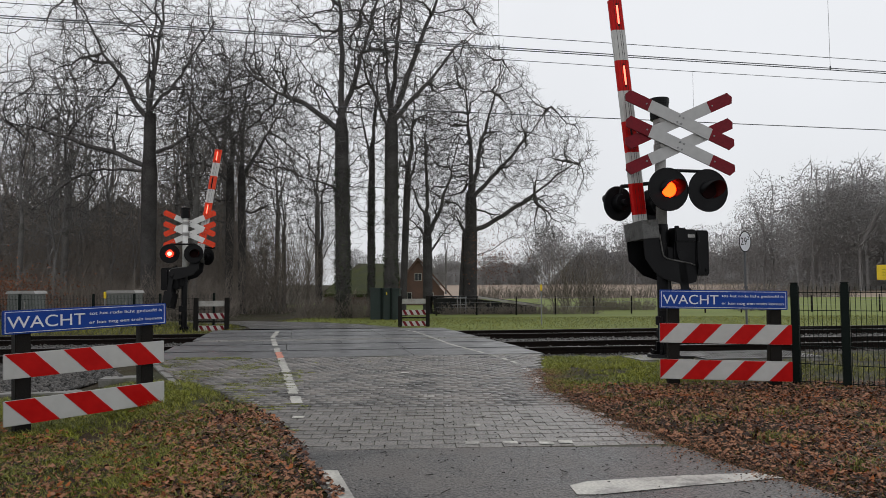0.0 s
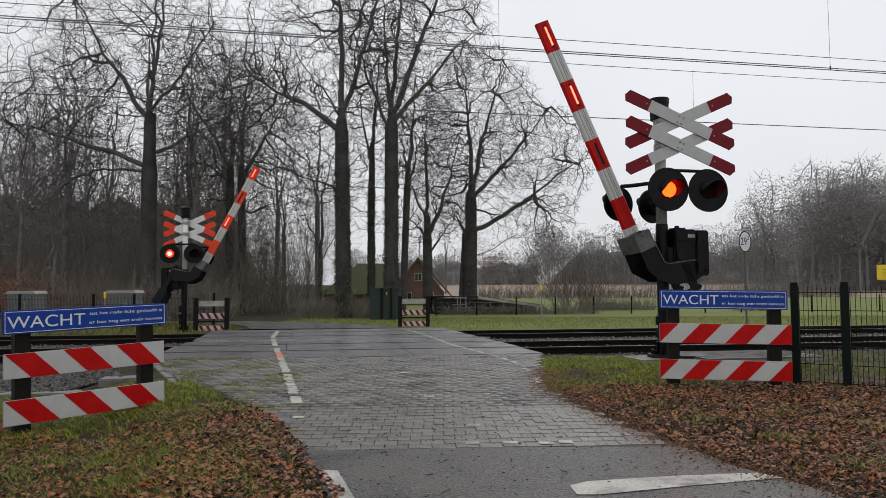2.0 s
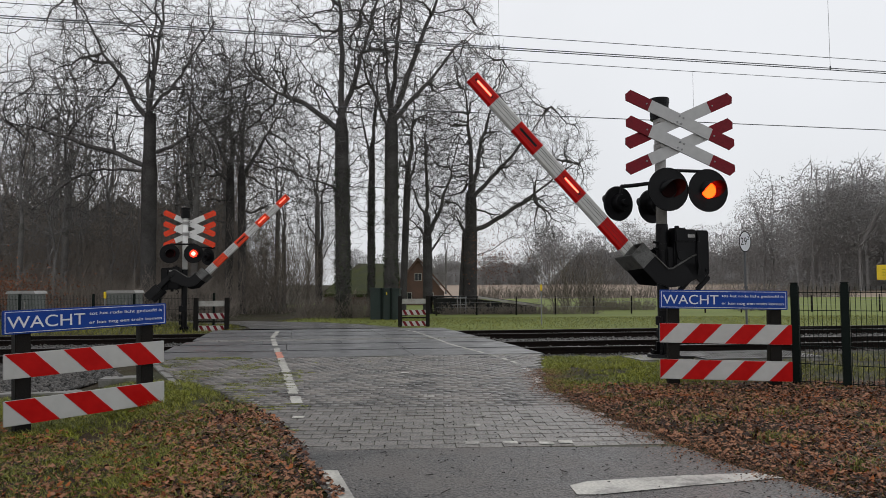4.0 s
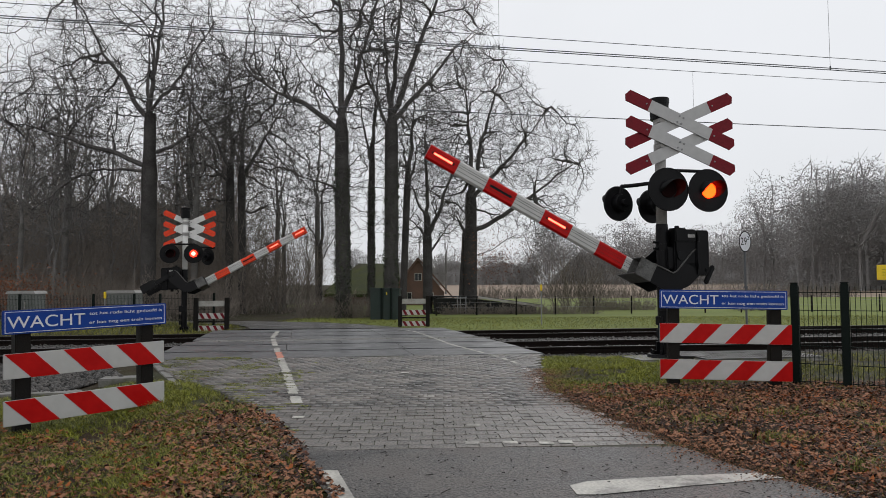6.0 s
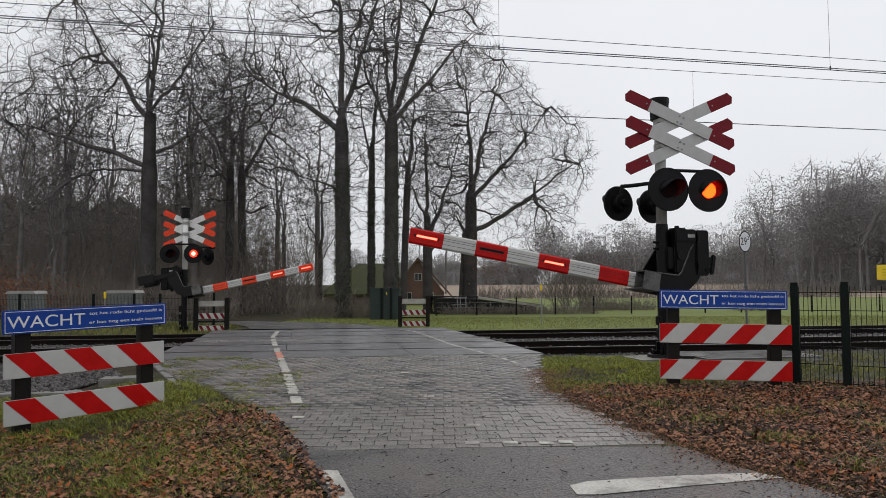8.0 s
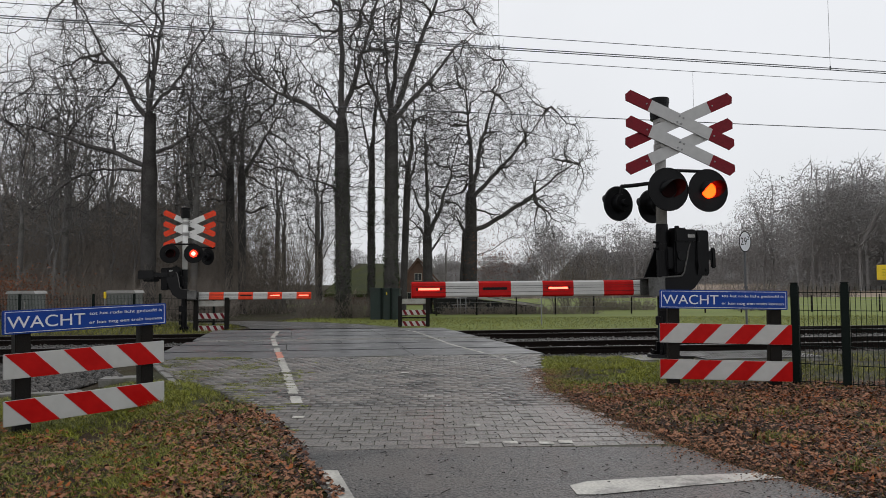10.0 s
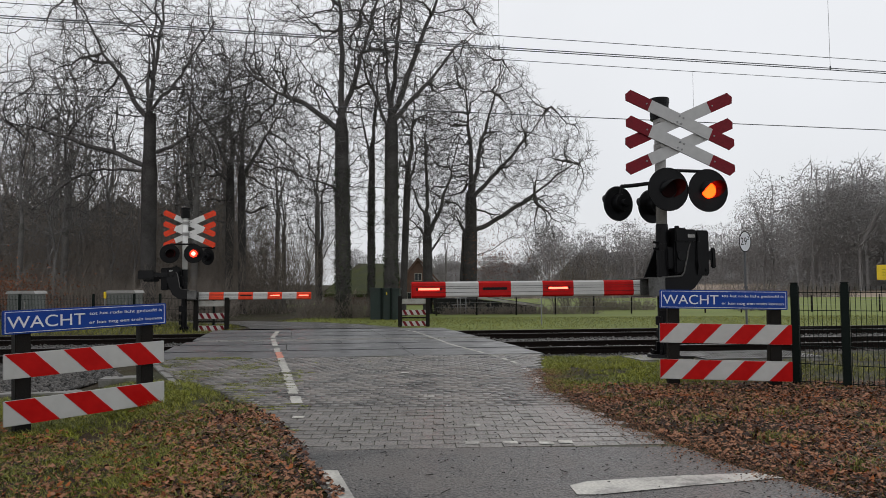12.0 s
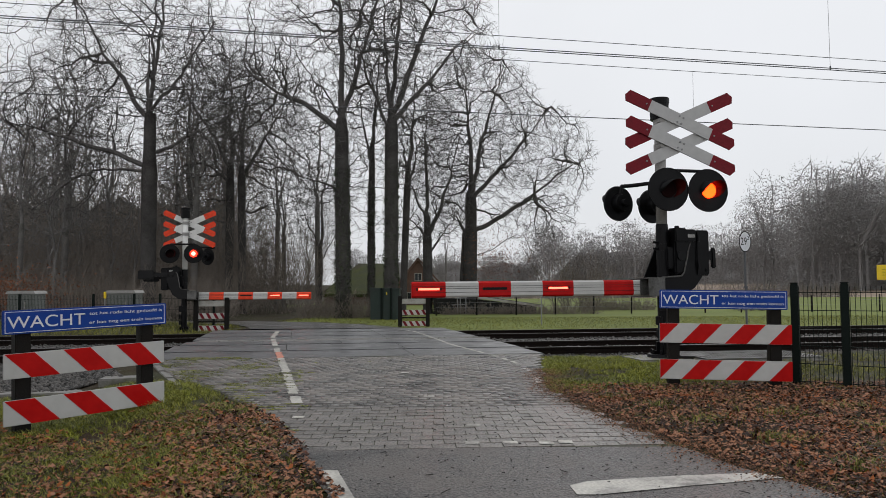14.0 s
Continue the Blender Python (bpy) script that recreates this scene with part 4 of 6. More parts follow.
def make_fences():
    a, b = Vector((-3.775, 6.03)), Vector((-2.805, 7.09))
    d = b - a
    warning_fence(pose(a.x, a.y, -0.085, 0, -1.6, math.degrees(math.atan2(d.y, d.x))), False,
                  "red and white warning fence with blue sign beside gravel", -0.010, 1.445)
    a, b = Vector((2.437, 7.90)), Vector((3.842, 7.74))
    d = b - a
    warning_fence(pose(a.x, a.y, 0.064, 0, 0.9, math.degrees(math.atan2(d.y, d.x))), True,
                  "red and white warning fence with blue sign before signal")
    rail_barrier(pose(-8.05, 22.5, -0.24, 0, 0, 2), "weathered small fence with striped boards beside the far signal")
    rail_barrier(pose(-1.62, 25.0, -0.24, 0, 0, 2), "weathered small fence with striped boards on the far verge")
    mesh_fence(pose(4.0, 7.98, -0.02, 0, 0, -33), 9, 1.13, (0.02, 0.52, 2.6, 5.1), "dark green wire mesh fence on leafy verge")
    mesh_fence(pose(-20.0, 24.2, -0.25, 0, 0, 6), 12, 1.2, (0, 2.5, 5.0, 7.5, 8.9, 9.8, 10.7, 11.7), "dark green mesh fence behind the far track")
    mesh_fence(pose(-6.2, 3.3, -0.16, 0, 0, 48), 4, 1.15, (0, 1.8, 3.46), "dark green mesh fence on the near verge")


# ---- railway furniture ----
def make_railway_things():
    rng = np.random.default_rng(3)
    sets = (("near", 13.16, 5.83, 0.194), ("far", 17.92, 5.74, 0.187))
    for name, u, z, sl in sets:
        e = thing("overhead_wire", pose(0, 0, 0), "thin dark overhead contact wire with droppers above the %s track" % name, "overhead wire", "overhead wires")
        bm = B()
        rod(bm, (-70, u - 70 * sl, z), (70, u + 70 * sl, z), 0.010 if name == "near" else 0.012, None, 6)
        part("contact_wire", bm, M_WIRE, e)
        bm = B()
        if name == "near":
            rod(bm, (-70, u - 70 * sl + 0.12, z + 0.004), (70, u + 70 * sl + 0.12, z + 0.004), 0.010, None, 6)
            part("contact_wire", bm, M_WIRE, e)
            bm = B()
        bm.free()
        xs = np.linspace(-70, 70, 57)
        high = 1.43 if name == "far" else 1.85
        hang = lambda q: z + high + 0.22 * ((q - 12) / 25) ** 2
        line = np.stack([xs, u + xs * sl, [hang(q) for q in xs]], -1)[None]
        link("catenary_wire", mesh_of("catenary_wire", *tubes(line, np.array([0.008]), np.array([0.008]), 6)), M_WIRE, e)
        for x in ((-9.2, 1.12, 8.4, 16, 25) if name == "near" else (-16, -5, 7.05, 18)):
            bm = B()
            rod(bm, (x, u + x * sl, z - 0.02), (x, u + x * sl, hang(x)), 0.004, None, 5)
            rod(bm, (x, u + x * sl, z - 0.035), (x, u + x * sl, z + 0.05), 0.020, 0.014, 6)
            part("dropper", bm, M_WIRE, e)
        if name == "near":
            bm = B()
            rod(bm, (-70, u - 70 * sl + 0.05, 6.08), (70, u + 70 * sl + 0.05, 6.08), 0.007, None, 6)
            part("auxiliary_wire", bm, M_WIRE, e)
    # kilometre marker
    k = thing("kilometre_marker", pose(8.69, 20.0, -0.32, 0, 0, 0), "round white kilometre sign with black figures on grey pole", "track sign")
    bm = B()
    rod(bm, (0, 0, -0.2), (0, 0, 2.5), 0.030, None, 12)
    box(bm, -0.045, -0.045, 1.4, 0.045, 0.045, 1.47, 0.01)
    part("pole", bm, M_WIRE, k, "dark grey pole")
    bm = B()
    rod(bm, (0, -0.035, 2.74), (0, -0.05, 2.74), 0.30, 0.30, 40)
    for v in bm.verts:
        v.co.x *= 0.56
    part("rim", bm, M_BLACK, k, "black rim")
    bm = B()
    rod(bm, (0, -0.048, 2.74), (0, -0.054, 2.74), 0.275, 0.275, 40)
    for v in bm.verts:
        v.co.x *= 0.55
    plate = part("plate", bm, M_TEXT, k, "white oval plate")
    writing("figures", "29", -0.125, 2.64, 0.17, 0.22, -0.0535, M_BLACK, plate)
    writing("figure", "2", 0.06, 2.79, 0.055, 0.11, -0.0535, M_BLACK, plate)
    # yellow notice on the fence
    y = thing("yellow_notice", pose(7.66, 12.0, -0.2, 0, 0, -20), "yellow notice board with dark bars of text on a post", "notice board")
    bm = B()
    rod(bm, (0, 0, -0.2), (0, 0, 1.70), 0.025, None, 10)
    part("post", bm, M_ZINC, y)
    bm = B()
    box(bm, -0.16, -0.04, 1.42, 0.20, -0.025, 1.68, 0.005)
    plate = part("plate", bm, M_YELLOW, y, "yellow plate")
    bm = B()
    for i in range(3):
        box(bm, -0.08, -0.043, 1.50 + i * 0.05, 0.12 - 0.04 * i, -0.0395, 1.507 + i * 0.05)
    part("text_bar", bm, M_BLACK, plate)
    # marker posts with yellow caps
    for x, yy, h in ((3.66, 26.0, 1.55), (-11.9, 24.5, 1.35)):
        p = thing("marker_post", pose(x, yy, land(x, yy)), "slim grey marker post with a yellow cap in grass", "marker post", "marker posts")
        bm = B()
        rod(bm, (0, 0, -0.1), (0, 0, h - 0.25), 0.022, None, 10)
        part("stem", bm, M_ZINC, p)
        bm = B()
        box(bm, -0.038, -0.03, h - 0.28, 0.038, 0.03, h - 0.05, 0.01)
        part("cap", bm, M_YELLOW, p, "yellow cap")
    # relay cabinets
    for x, yy, w in ((-15.8, 25.6, 0.95), (-12.3, 25.8, 1.0)):
        c = thing("relay_cabinet", pose(x, yy, land(x, yy), 0, 0, 4), "grey ribbed relay cabinet with a pale roof behind fence", "relay cabinet", "relay cabinets")
        bm = B()
        box(bm, 0, -0.4, -0.05, w, 0.4, 1.25, 0.01)
        part("body", bm, M_CABINET, c)
        for i in range(14):
            xx = 0.04 + i * (w - 0.08) / 13
            bm = B()
            box(bm, xx - 0.012, -0.415, 0.1, xx + 0.012, -0.398, 1.22)
            part("rib", bm, M_CABINET, c)
        bm = B()
        prism(bm, [(-0.05, 1.25), (w + 0.05, 1.25), (w - 0.02, 1.36), (0.02, 1.36)], -0.46, 0.46)
        part("roof", bm, M_GREY, c, "pale sheet roof")
        bm = B()
        box(bm, w - 0.35, -0.43, 0.72, w - 0.30, -0.41, 0.95, 0.004)
        part("handle", bm, M_PLANK, c)

# ---- trees ----
def sprout(pts, r0, r1, length, each, u0, u1, angle, ratio, rng, top_bias=0.75):
    """Side shoots along parent lines."""
    n, k, _ = pts.shape
    par = np.repeat(np.arange(n), each)
    m = len(par)
    u = rng.uniform(u0, u1, m)
    f = u * (k - 1)
    i = np.minimum(f.astype(int), k - 2)
    w = (f - i)[:, None]
    start = pts[par, i] * (1 - w) + pts[par, i + 1] * w
    tan = unit(pts[par, i + 1] - pts[par, i])
    side = unit(np.cross(tan, unit(rng.normal(0, 1, (m, 3)))))
    ang = rng.normal(angle, 0.16, m)[:, None]
    way = tan * np.cos(ang) + side * np.sin(ang)
    ln = length[par] * ratio * (1.1 - top_bias * u) * rng.uniform(0.7, 1.3, m)
    rp = (r0[par] * (1 - u) + r1[par] * u)
    return start, way, ln, rp


class Wood:
    def __init__(self):
        self.v, self.q, self.n = [], [], 0

    def add(self, v, q):
        self.v.append(v)
        self.q.append(q + self.n)
        self.n += len(v)

    def mesh(self, name):
        return mesh_of(name, np.concatenate(self.v), np.concatenate(self.q))


def branch_levels(wood, pts, r0, r1, length, rng, plan):
    """plan: rows of (each, u0, u1, angle, ratio, segs, wig, lift, thin, sides)."""
    for each, u0, u1, angle, ratio, segs, wig, lift, thin, sides in plan:
        s, w, ln, rp = sprout(pts, r0, r1, length, each, u0, u1, angle, ratio, rng)
        ln = np.maximum(ln, 0.15)
        pts = grow(s, w, ln, segs, wig, lift, rng)
        r0 = np.maximum(rp * thin, 0.0072)
        r1 = np.maximum(r0 * 0.32, 0.005)
        length = ln
        wood.add(*tubes(pts, r0, r1, sides))
    return pts


def crown_points(hulls, n, rng):
    """Points spread through a crown of overlapping rounded masses: rows of (x, y, z, half width, half depth, half height)."""
    hulls = np.array(hulls, dtype=float)
    vol = hulls[:, 3] * hulls[:, 4] * hulls[:, 5]
    which = rng.choice(len(hulls), n, p=vol / vol.sum())
    d = unit(rng.normal(0, 1, (n, 3))) * (rng.random(n) ** 0.30)[:, None]
    return hulls[which, :3] + d * hulls[which, 3:]


def skeleton(h0, lean, limbs, step, rng):
    """The trunk and the main limbs as chains of nodes. limbs: (start height, end x, end y, end z, bow)."""
    k = max(3, int(h0 / step))
    t = np.linspace(0, 1, k + 1)
    sway = np.cumsum(rng.normal(0, 0.012 * step, (k + 1, 2)), 0)
    pts = [np.array([lean[0] * h0 * q, lean[1] * h0 * q, -0.3 + (h0 + 0.3) * q]) + np.array([*s, 0]) for q, s in zip(t, sway)]
    par = [-1] + list(range(k))
    far_out = [0.0] * (k + 1)
    for z0, ex, ey, ez, bow in limbs:
        i = int(np.clip(round(z0 / h0 * k), 0, k))
        a, e = pts[i], np.array([ex, ey, ez])
        m = (a + e) / 2 + np.array([0, 0, bow * np.linalg.norm(e - a)])
        n = max(3, int(np.linalg.norm(e - a) / step))
        wob = np.zeros(3)
        for j in range(1, n + 1):
            q = j / n
            wob = wob * 0.88 + rng.normal(0, 0.14 * step, 3)
            pts.append(a * (1 - q) ** 2 + m * 2 * q * (1 - q) + e * q * q + wob)
            par.append(i if j == 1 else len(pts) - 2)
            far_out.append(q)
    return np.array(pts), np.array(par), k, np.array(far_out)


def colonise(pts, par, food, step, reach, kill, rng, rounds=70, wig=0.21):
    """Branches that grow towards free room in the crown, forking as they go."""
    pos, par = list(pts), list(par)
    kids = [1] * len(par)
    near_d = np.full(len(food), 1e9)
    near_i = np.zeros(len(food), dtype=int)
    fresh = np.nonzero(rng.random(len(pos)) < 0.20)[0]
    alive = np.ones(len(food), dtype=bool)
    for _ in range(rounds):
        new_p = np.array([pos[i] for i in fresh])
        live = np.nonzero(alive)[0]
        if not len(live) or not len(fresh):
            break
        d = np.sqrt(np.maximum(((food[live] ** 2).sum(1)[:, None] + (new_p ** 2).sum(1)[None] - 2 * food[live] @ new_p.T), 0))
        j = d.argmin(1)
        dm = d[np.arange(len(live)), j]
        better = dm < near_d[live]
        near_d[live[better]], near_i[live[better]] = dm[better], fresh[j[better]]
        alive[live[near_d[live] < kill]] = False
        live = np.nonzero(alive & (near_d < reach))[0]
        if not len(live):
            break
        own, inv = np.unique(near_i[live], return_inverse=True)
        base = np.array([pos[i] for i in own])
        pull = np.zeros((len(own), 3))
        np.add.at(pull, inv, unit(food[live] - base[inv]))
        way = unit(unit(pull) + rng.normal(0, wig, pull.shape))
        grown = base + way * step
        fresh = []
        for i, p in zip(own, grown):
            if kids[i] >= 3:
                alive[live[near_i[live] == i]] = False
                continue
            kids[i] += 1
            kids.append(0)
            fresh.append(len(pos))
            pos.append(p)
            par.append(i)
        fresh = np.array(fresh, dtype=int)
    return np.array(pos), np.array(par)


def thickness(par, r_root, tip):
    """Branch radii that add up from the twigs to the trunk."""
    n = len(par)
    lo, hi = 1.5, 4.5
    for _ in range(9):
        p = (lo + hi) / 2
        acc = np.zeros(n)
        for i in range(n - 1, 0, -1):
            if acc[i] == 0:
                acc[i] = tip ** p
            acc[par[i]] += acc[i]
        if acc[0] ** (1 / p) > r_root:
            lo = p
        else:
            hi = p
    rad = np.maximum(acc, tip ** p) ** (1 / p)
    return rad


def limb_tubes(pos, par, rad, pick, sides):
    """Tapered pieces from each picked node back to its parent; rings of one branch meet."""
    n = len(par)
    idx = np.arange(1, n)
    tan = np.zeros((n, 3))
    tan[1:] = unit(pos[1:] - pos[par[1:]])
    tan[0] = (0, 0, 1)
    heir = np.full(n, -1)
    order = idx[np.argsort(rad[idx], kind="stable")]
    heir[par[order]] = order
    e = idx[pick[1:]]
    q = par[e]
    follow = heir[q] == e
    t0 = np.where(follow[:, None], unit(tan[q] + tan[e]), tan[e])
    r0 = np.where(follow, np.minimum(rad[q], rad[e] * 1.5), rad[e] * 1.12)
    after = heir[e]
    t1 = np.where((after >= 0)[:, None], unit(tan[e] + tan[after]), tan[e])
    ang = np.arange(sides) / sides * 2 * math.pi

    def ring(c, t, r):
        a = unit(np.cross(t, np.array([0.13, 0.97, 0.2])))
        b = np.cross(t, a)
        return c[:, None] + (a[:, None] * np.cos(ang)[None, :, None] + b[:, None] * np.sin(ang)[None, :, None]) * r[:, None, None]
    v = np.stack([ring(pos[q], t0, r0), ring(pos[e], t1, rad[e])], 1)
    m = np.arange(len(e) * 2 * sides).reshape(len(e), 2, sides)
    nx = np.roll(m, -1, axis=2)
    f = np.stack([m[:, 0], nx[:, 0], nx[:, 1], m[:, 1]], -1)
    return v.reshape(-1, 3), f.reshape(-1, 4)


def twigs_on(pos, par, rad, limit, each, length, rng, r=0.0075, segs=1):
    """Fine crooked end shoots on the thin branches."""
    thin = np.nonzero(rad < limit)[0]
    thin = thin[thin > 0]
    own = np.repeat(thin, each)
    n = len(own)
    t = unit(pos[own] - pos[par[own]])
    way = unit(t * 0.75 + unit(rng.normal(0, 1, (n, 3))) * 0.85 + np.array([0, 0, 0.12]))
    p = grow(pos[own], way, length * rng.uniform(0.35, 1.25, n), segs, 0.26, 0.0, rng)
    return tubes(p, np.full(n, r), np.full(n, r * 0.6), 3)


def smooth_link(name, me, material, parent, label=""):
    me.polygons.foreach_set("use_smooth", np.ones(len(me.polygons), dtype=bool))
    return link(name, me, material, parent, label)


def bare_tree(x, y, r, seed, fork, limbs, hulls, food, label, lean=(0, 0), ivy=0.0, step=0.33, twig=(0.028, 2, 0.58), tip=0.0095, bark=None, wood=None,
              group="bare trees behind the crossing"):
    """A leafless tree: trunk to the fork, chosen main limbs, then branches that fill the crown, and twigs."""
    rng = np.random.default_rng(seed)
    t = thing("tree", pose(x, y, land(x, y)), label, "tree", group)
    pts, par, k, far_out = skeleton(fork, lean, limbs, step, rng)
    pos, par = colonise(pts, par, crown_points(hulls, int(food * 1.85), rng), step, 3.2, step * 1.05, rng)
    rad = thickness(par, r, tip)
    stem = np.zeros(len(par), dtype=bool)
    stem[:k + 1] = True
    rad[:k + 1] = np.maximum(rad[:k + 1], r * np.linspace(1.0, 0.70, k + 1))
    rad[0:2] *= (1.35, 1.1)
    made = len(far_out)
    rad[k + 1:made] *= 0.86 * (1 - 0.55 * far_out[k + 1:])
    rad[made:] *= 1.18
    rad[k + 1:] = np.maximum(rad[k + 1:], 0.008)
    trunk, crown = Wood(), Wood()
    trunk.add(*limb_tubes(pos, par, rad, stem, 14))
    roots = grow(np.tile([0.0, 0, 0.12], (6, 1)), np.array([[math.cos(a), math.sin(a), -0.25] for a in np.arange(6) * 1.05]), np.full(6, r * 2.4), 3, 0.1, -0.1, rng)
    trunk.add(*tubes(roots, np.full(6, r * 0.5), np.full(6, r * 0.1), 6))
    smooth_link("trunk", trunk.mesh("trunk"), bark or M_BARK, t, "dark wet bark")
    big = ~stem & (rad > 0.055)
    crown.add(*limb_tubes(pos, par, rad, big, 8))
    crown.add(*limb_tubes(pos, par, rad, ~stem & ~big, 3))
    crown.add(*twigs_on(pos, par, rad, twig[0], twig[1], twig[2], rng, segs=1 if wood else 2))
    smooth_link("crown", crown.mesh("crown"), wood or M_BRANCH, t, "bare spreading branches and fine twigs")
    if ivy:
        n = int(2600 * ivy)
        hh = rng.uniform(0, 1, n) ** 1.6 * fork * 0.75
        c = np.stack([np.interp(hh, pos[:k + 1, 2], pos[:k + 1, i]) for i in (0, 1)] + [hh], -1)
        a = rng.uniform(0, 6.28, n)
        rr = r * (0.95 + rng.uniform(0.0, 0.22, n))
        c = c + np.stack([np.cos(a) * rr, np.sin(a) * rr, np.zeros(n)], -1)
        link("ivy", leaf_mesh("ivy", c, rng.uniform(0.04, 0.085, n), rng), M_IVY, t, "dark ivy on the trunk")
    return t


def leaf_mesh(name, centres, size, rng, flat=0.0, slim=0.55):
    """Small bent four-cornered leaves."""
    n = len(centres)
    u = unit(rng.normal(0, 1, (n, 3)) * np.array([1, 1, 1 - flat]))
    w = unit(np.cross(u, unit(rng.normal(0, 1, (n, 3)) * np.array([1 - flat, 1 - flat, 1]) + np.array([0, 0, 1e-3]))))
    nn = np.cross(u, w)
    s = size[:, None]
    a, b = centres - u * s, centres + u * s
    c, d = centres + w * s * slim + nn * s * 0.25, centres - w * s * slim + nn * s * 0.25
    v = np.stack([a, c, b, d], 1).reshape(-1, 3)
    f = np.array([(0, 1, 2), (0, 2, 3)])[None] + 4 * np.arange(n)[:, None, None]
    return mesh_of(name, v, f.reshape(-1, 3))


def lobed_leaves(name, centres, size, rng):
    """Fallen leaves with a lobed outline, lying nearly flat and curled a little."""
    n = len(centres)
    a = rng.uniform(0, 2 * math.pi, n)
    tilt = rng.normal(0, 0.34, (n, 2))
    u = unit(np.stack([np.cos(a), np.sin(a), tilt[:, 0]], -1))
    w = unit(np.stack([-np.sin(a), np.cos(a), tilt[:, 1]], -1))
    nn = np.cross(u, w)
    along = np.array([-1.0, -0.45, -0.05, 0.45, 1.0])
    wide = np.array([0.04, 0.50, 0.30, 0.56, 0.06])
    wide = wide[None] * rng.uniform(0.7, 1.3, (n, 5))
    curl, bend = rng.normal(0.30, 0.35, n), rng.normal(0, 0.28, n)
    s = size[:, None, None]
    mid = centres[:, None] + (u[:, None] * along[None, :, None] + nn[:, None] * (bend[:, None] * along[None] ** 2)[..., None]) * s
    lift = nn[:, None] * (curl[:, None] * wide)[..., None] * s
    left, right = mid + w[:, None] * wide[..., None] * s + lift, mid - w[:, None] * wide[..., None] * s + lift
    v = np.stack([left, right], 2).reshape(-1, 3)
    k = np.arange(4)
    f = np.stack([2 * k, 2 * k + 1, 2 * k + 3, 2 * k + 2], -1)[None] + 10 * np.arange(n)[:, None, None]
    return mesh_of(name, v, f.reshape(-1, 4))


def make_trees():
    bare_tree(-5.15, 36, 0.38, 21, 10.4,
              ((10.4, -0.5, 0.5, 21.5, 0.0), (10.4, 3.0, -1.0, 20.5, -0.06), (9.8, -6.0, -0.5, 13.2, 0.10), (10.4, -4.2, 1.5, 17.5, -0.06), (10.0, 0.5, 4.0, 18, 0.0),
               (6.6, -2.6, 0.3, 7.4, 0.12), (7.8, 2.0, -0.4, 9.6, -0.05)),
              ((-0.6, 0, 15.5, 5.2, 4.5, 6.4), (-4.2, 0, 10.6, 3.6, 3.0, 3.4), (-0.5, 0, 7.6, 2.4, 2.2, 2.3)), 2300,
              "tall bare oak with ivy-covered trunk by the lane", (-0.012, 0), 0.8)
    bare_tree(-2.72, 36, 0.36, 34, 10.4,
              ((10.4, -0.4, 0.4, 21.5, 0.02), (10.2, 3.4, -0.8, 19.5, -0.05), (10.4, 0.7, 1.6, 20.0, 0.0), (10.0, 4.6, 1.0, 15.5, 0.05), (9.6, -1.6, -1.5, 15.0, -0.05),
               (7.0, 1.8, 0.3, 8.4, 0.05)),
              ((1.2, 0, 15.6, 4.4, 4.2, 6.0), (0.9, 0, 8.6, 1.7, 1.8, 2.2)), 1900, "tall bare oak with dark wet trunk beyond the railway", (0.004, 0), 0.5)
    bare_tree(-3.95, 38, 0.19, 7, 9.5, ((9.5, 0.5, 0, 16.5, 0.0), (8.5, -0.8, 0.6, 14, -0.05)), ((0.1, 0, 12.0, 1.8, 1.8, 4.2), (0, 0, 6.5, 1.5, 1.3, 2.4)), 500,
              "slender bare tree with ivy between the oaks", (0.012, 0), 0.6)
    bare_tree(-2.35, 40, 0.20, 12, 8.5, ((8.5, 0.9, 0, 15.5, 0.0), (7.5, 1.6, 0.8, 12.5, -0.05)), ((0.8, 0, 10.5, 1.9, 2.0, 4.0),), 500,
              "slender bare tree behind the oaks", (0.04, 0))
    bare_tree(-0.95, 43, 0.30, 51, 6.0,
              ((6.0, 0.0, 0, 13.0, 0.0), (4.6, 2.3, -0.4, 12.0, -0.08), (5.6, -1.6, 0.5, 10.5, -0.10), (4.8, -2.6, 0.2, 7.0, 0.10), (3.6, 2.6, 0.8, 6.2, 0.12)),
              ((0.1, 0, 10.2, 2.6, 2.4, 3.4), (0.0, 0, 6.0, 3.0, 2.0, 1.9)), 1300, "forked bare tree beside the farmhouse")
    bare_tree(1.80, 46, 0.43, 64, 7.6,
              ((7.6, -0.5, 0, 17.0, 0.03), (7.6, 2.3, 0.6, 17.2, -0.04), (7.4, 5.6, -0.8, 13.8, -0.03), (5.4, 7.6, 0.4, 10.2, -0.04), (5.8, 5.2, -1.6, 6.4, 0.14),
               (6.4, -3.0, 0.4, 8.8, 0.06), (7.2, 1.2, 3.4, 13.5, 0.0), (4.6, -1.6, -1.2, 5.6, 0.16), (0.5, -0.62, 0.3, 0.0, 0.0)),
              ((0.9, 0, 12.6, 4.3, 4.2, 5.4), (4.7, 0, 10.2, 3.8, 3.6, 3.9), (4.2, -0.3, 6.4, 3.2, 2.6, 2.2), (-1.4, 0, 8.0, 2.4, 2.2, 2.6)), 4300,
              "wide bare oak at the edge of the meadow", (0.012, 0))
    bare_tree(1.22, 46.4, 0.27, 65, 5.2, ((5.2, 0.5, 0.4, 9.5, 0.0), (4.8, -1.6, 0.6, 8.0, 0.05)), ((-0.4, 0, 7.8, 1.7, 1.6, 2.2),), 260,
              "second stem of bare oak at the meadow's edge", (0.05, 0))
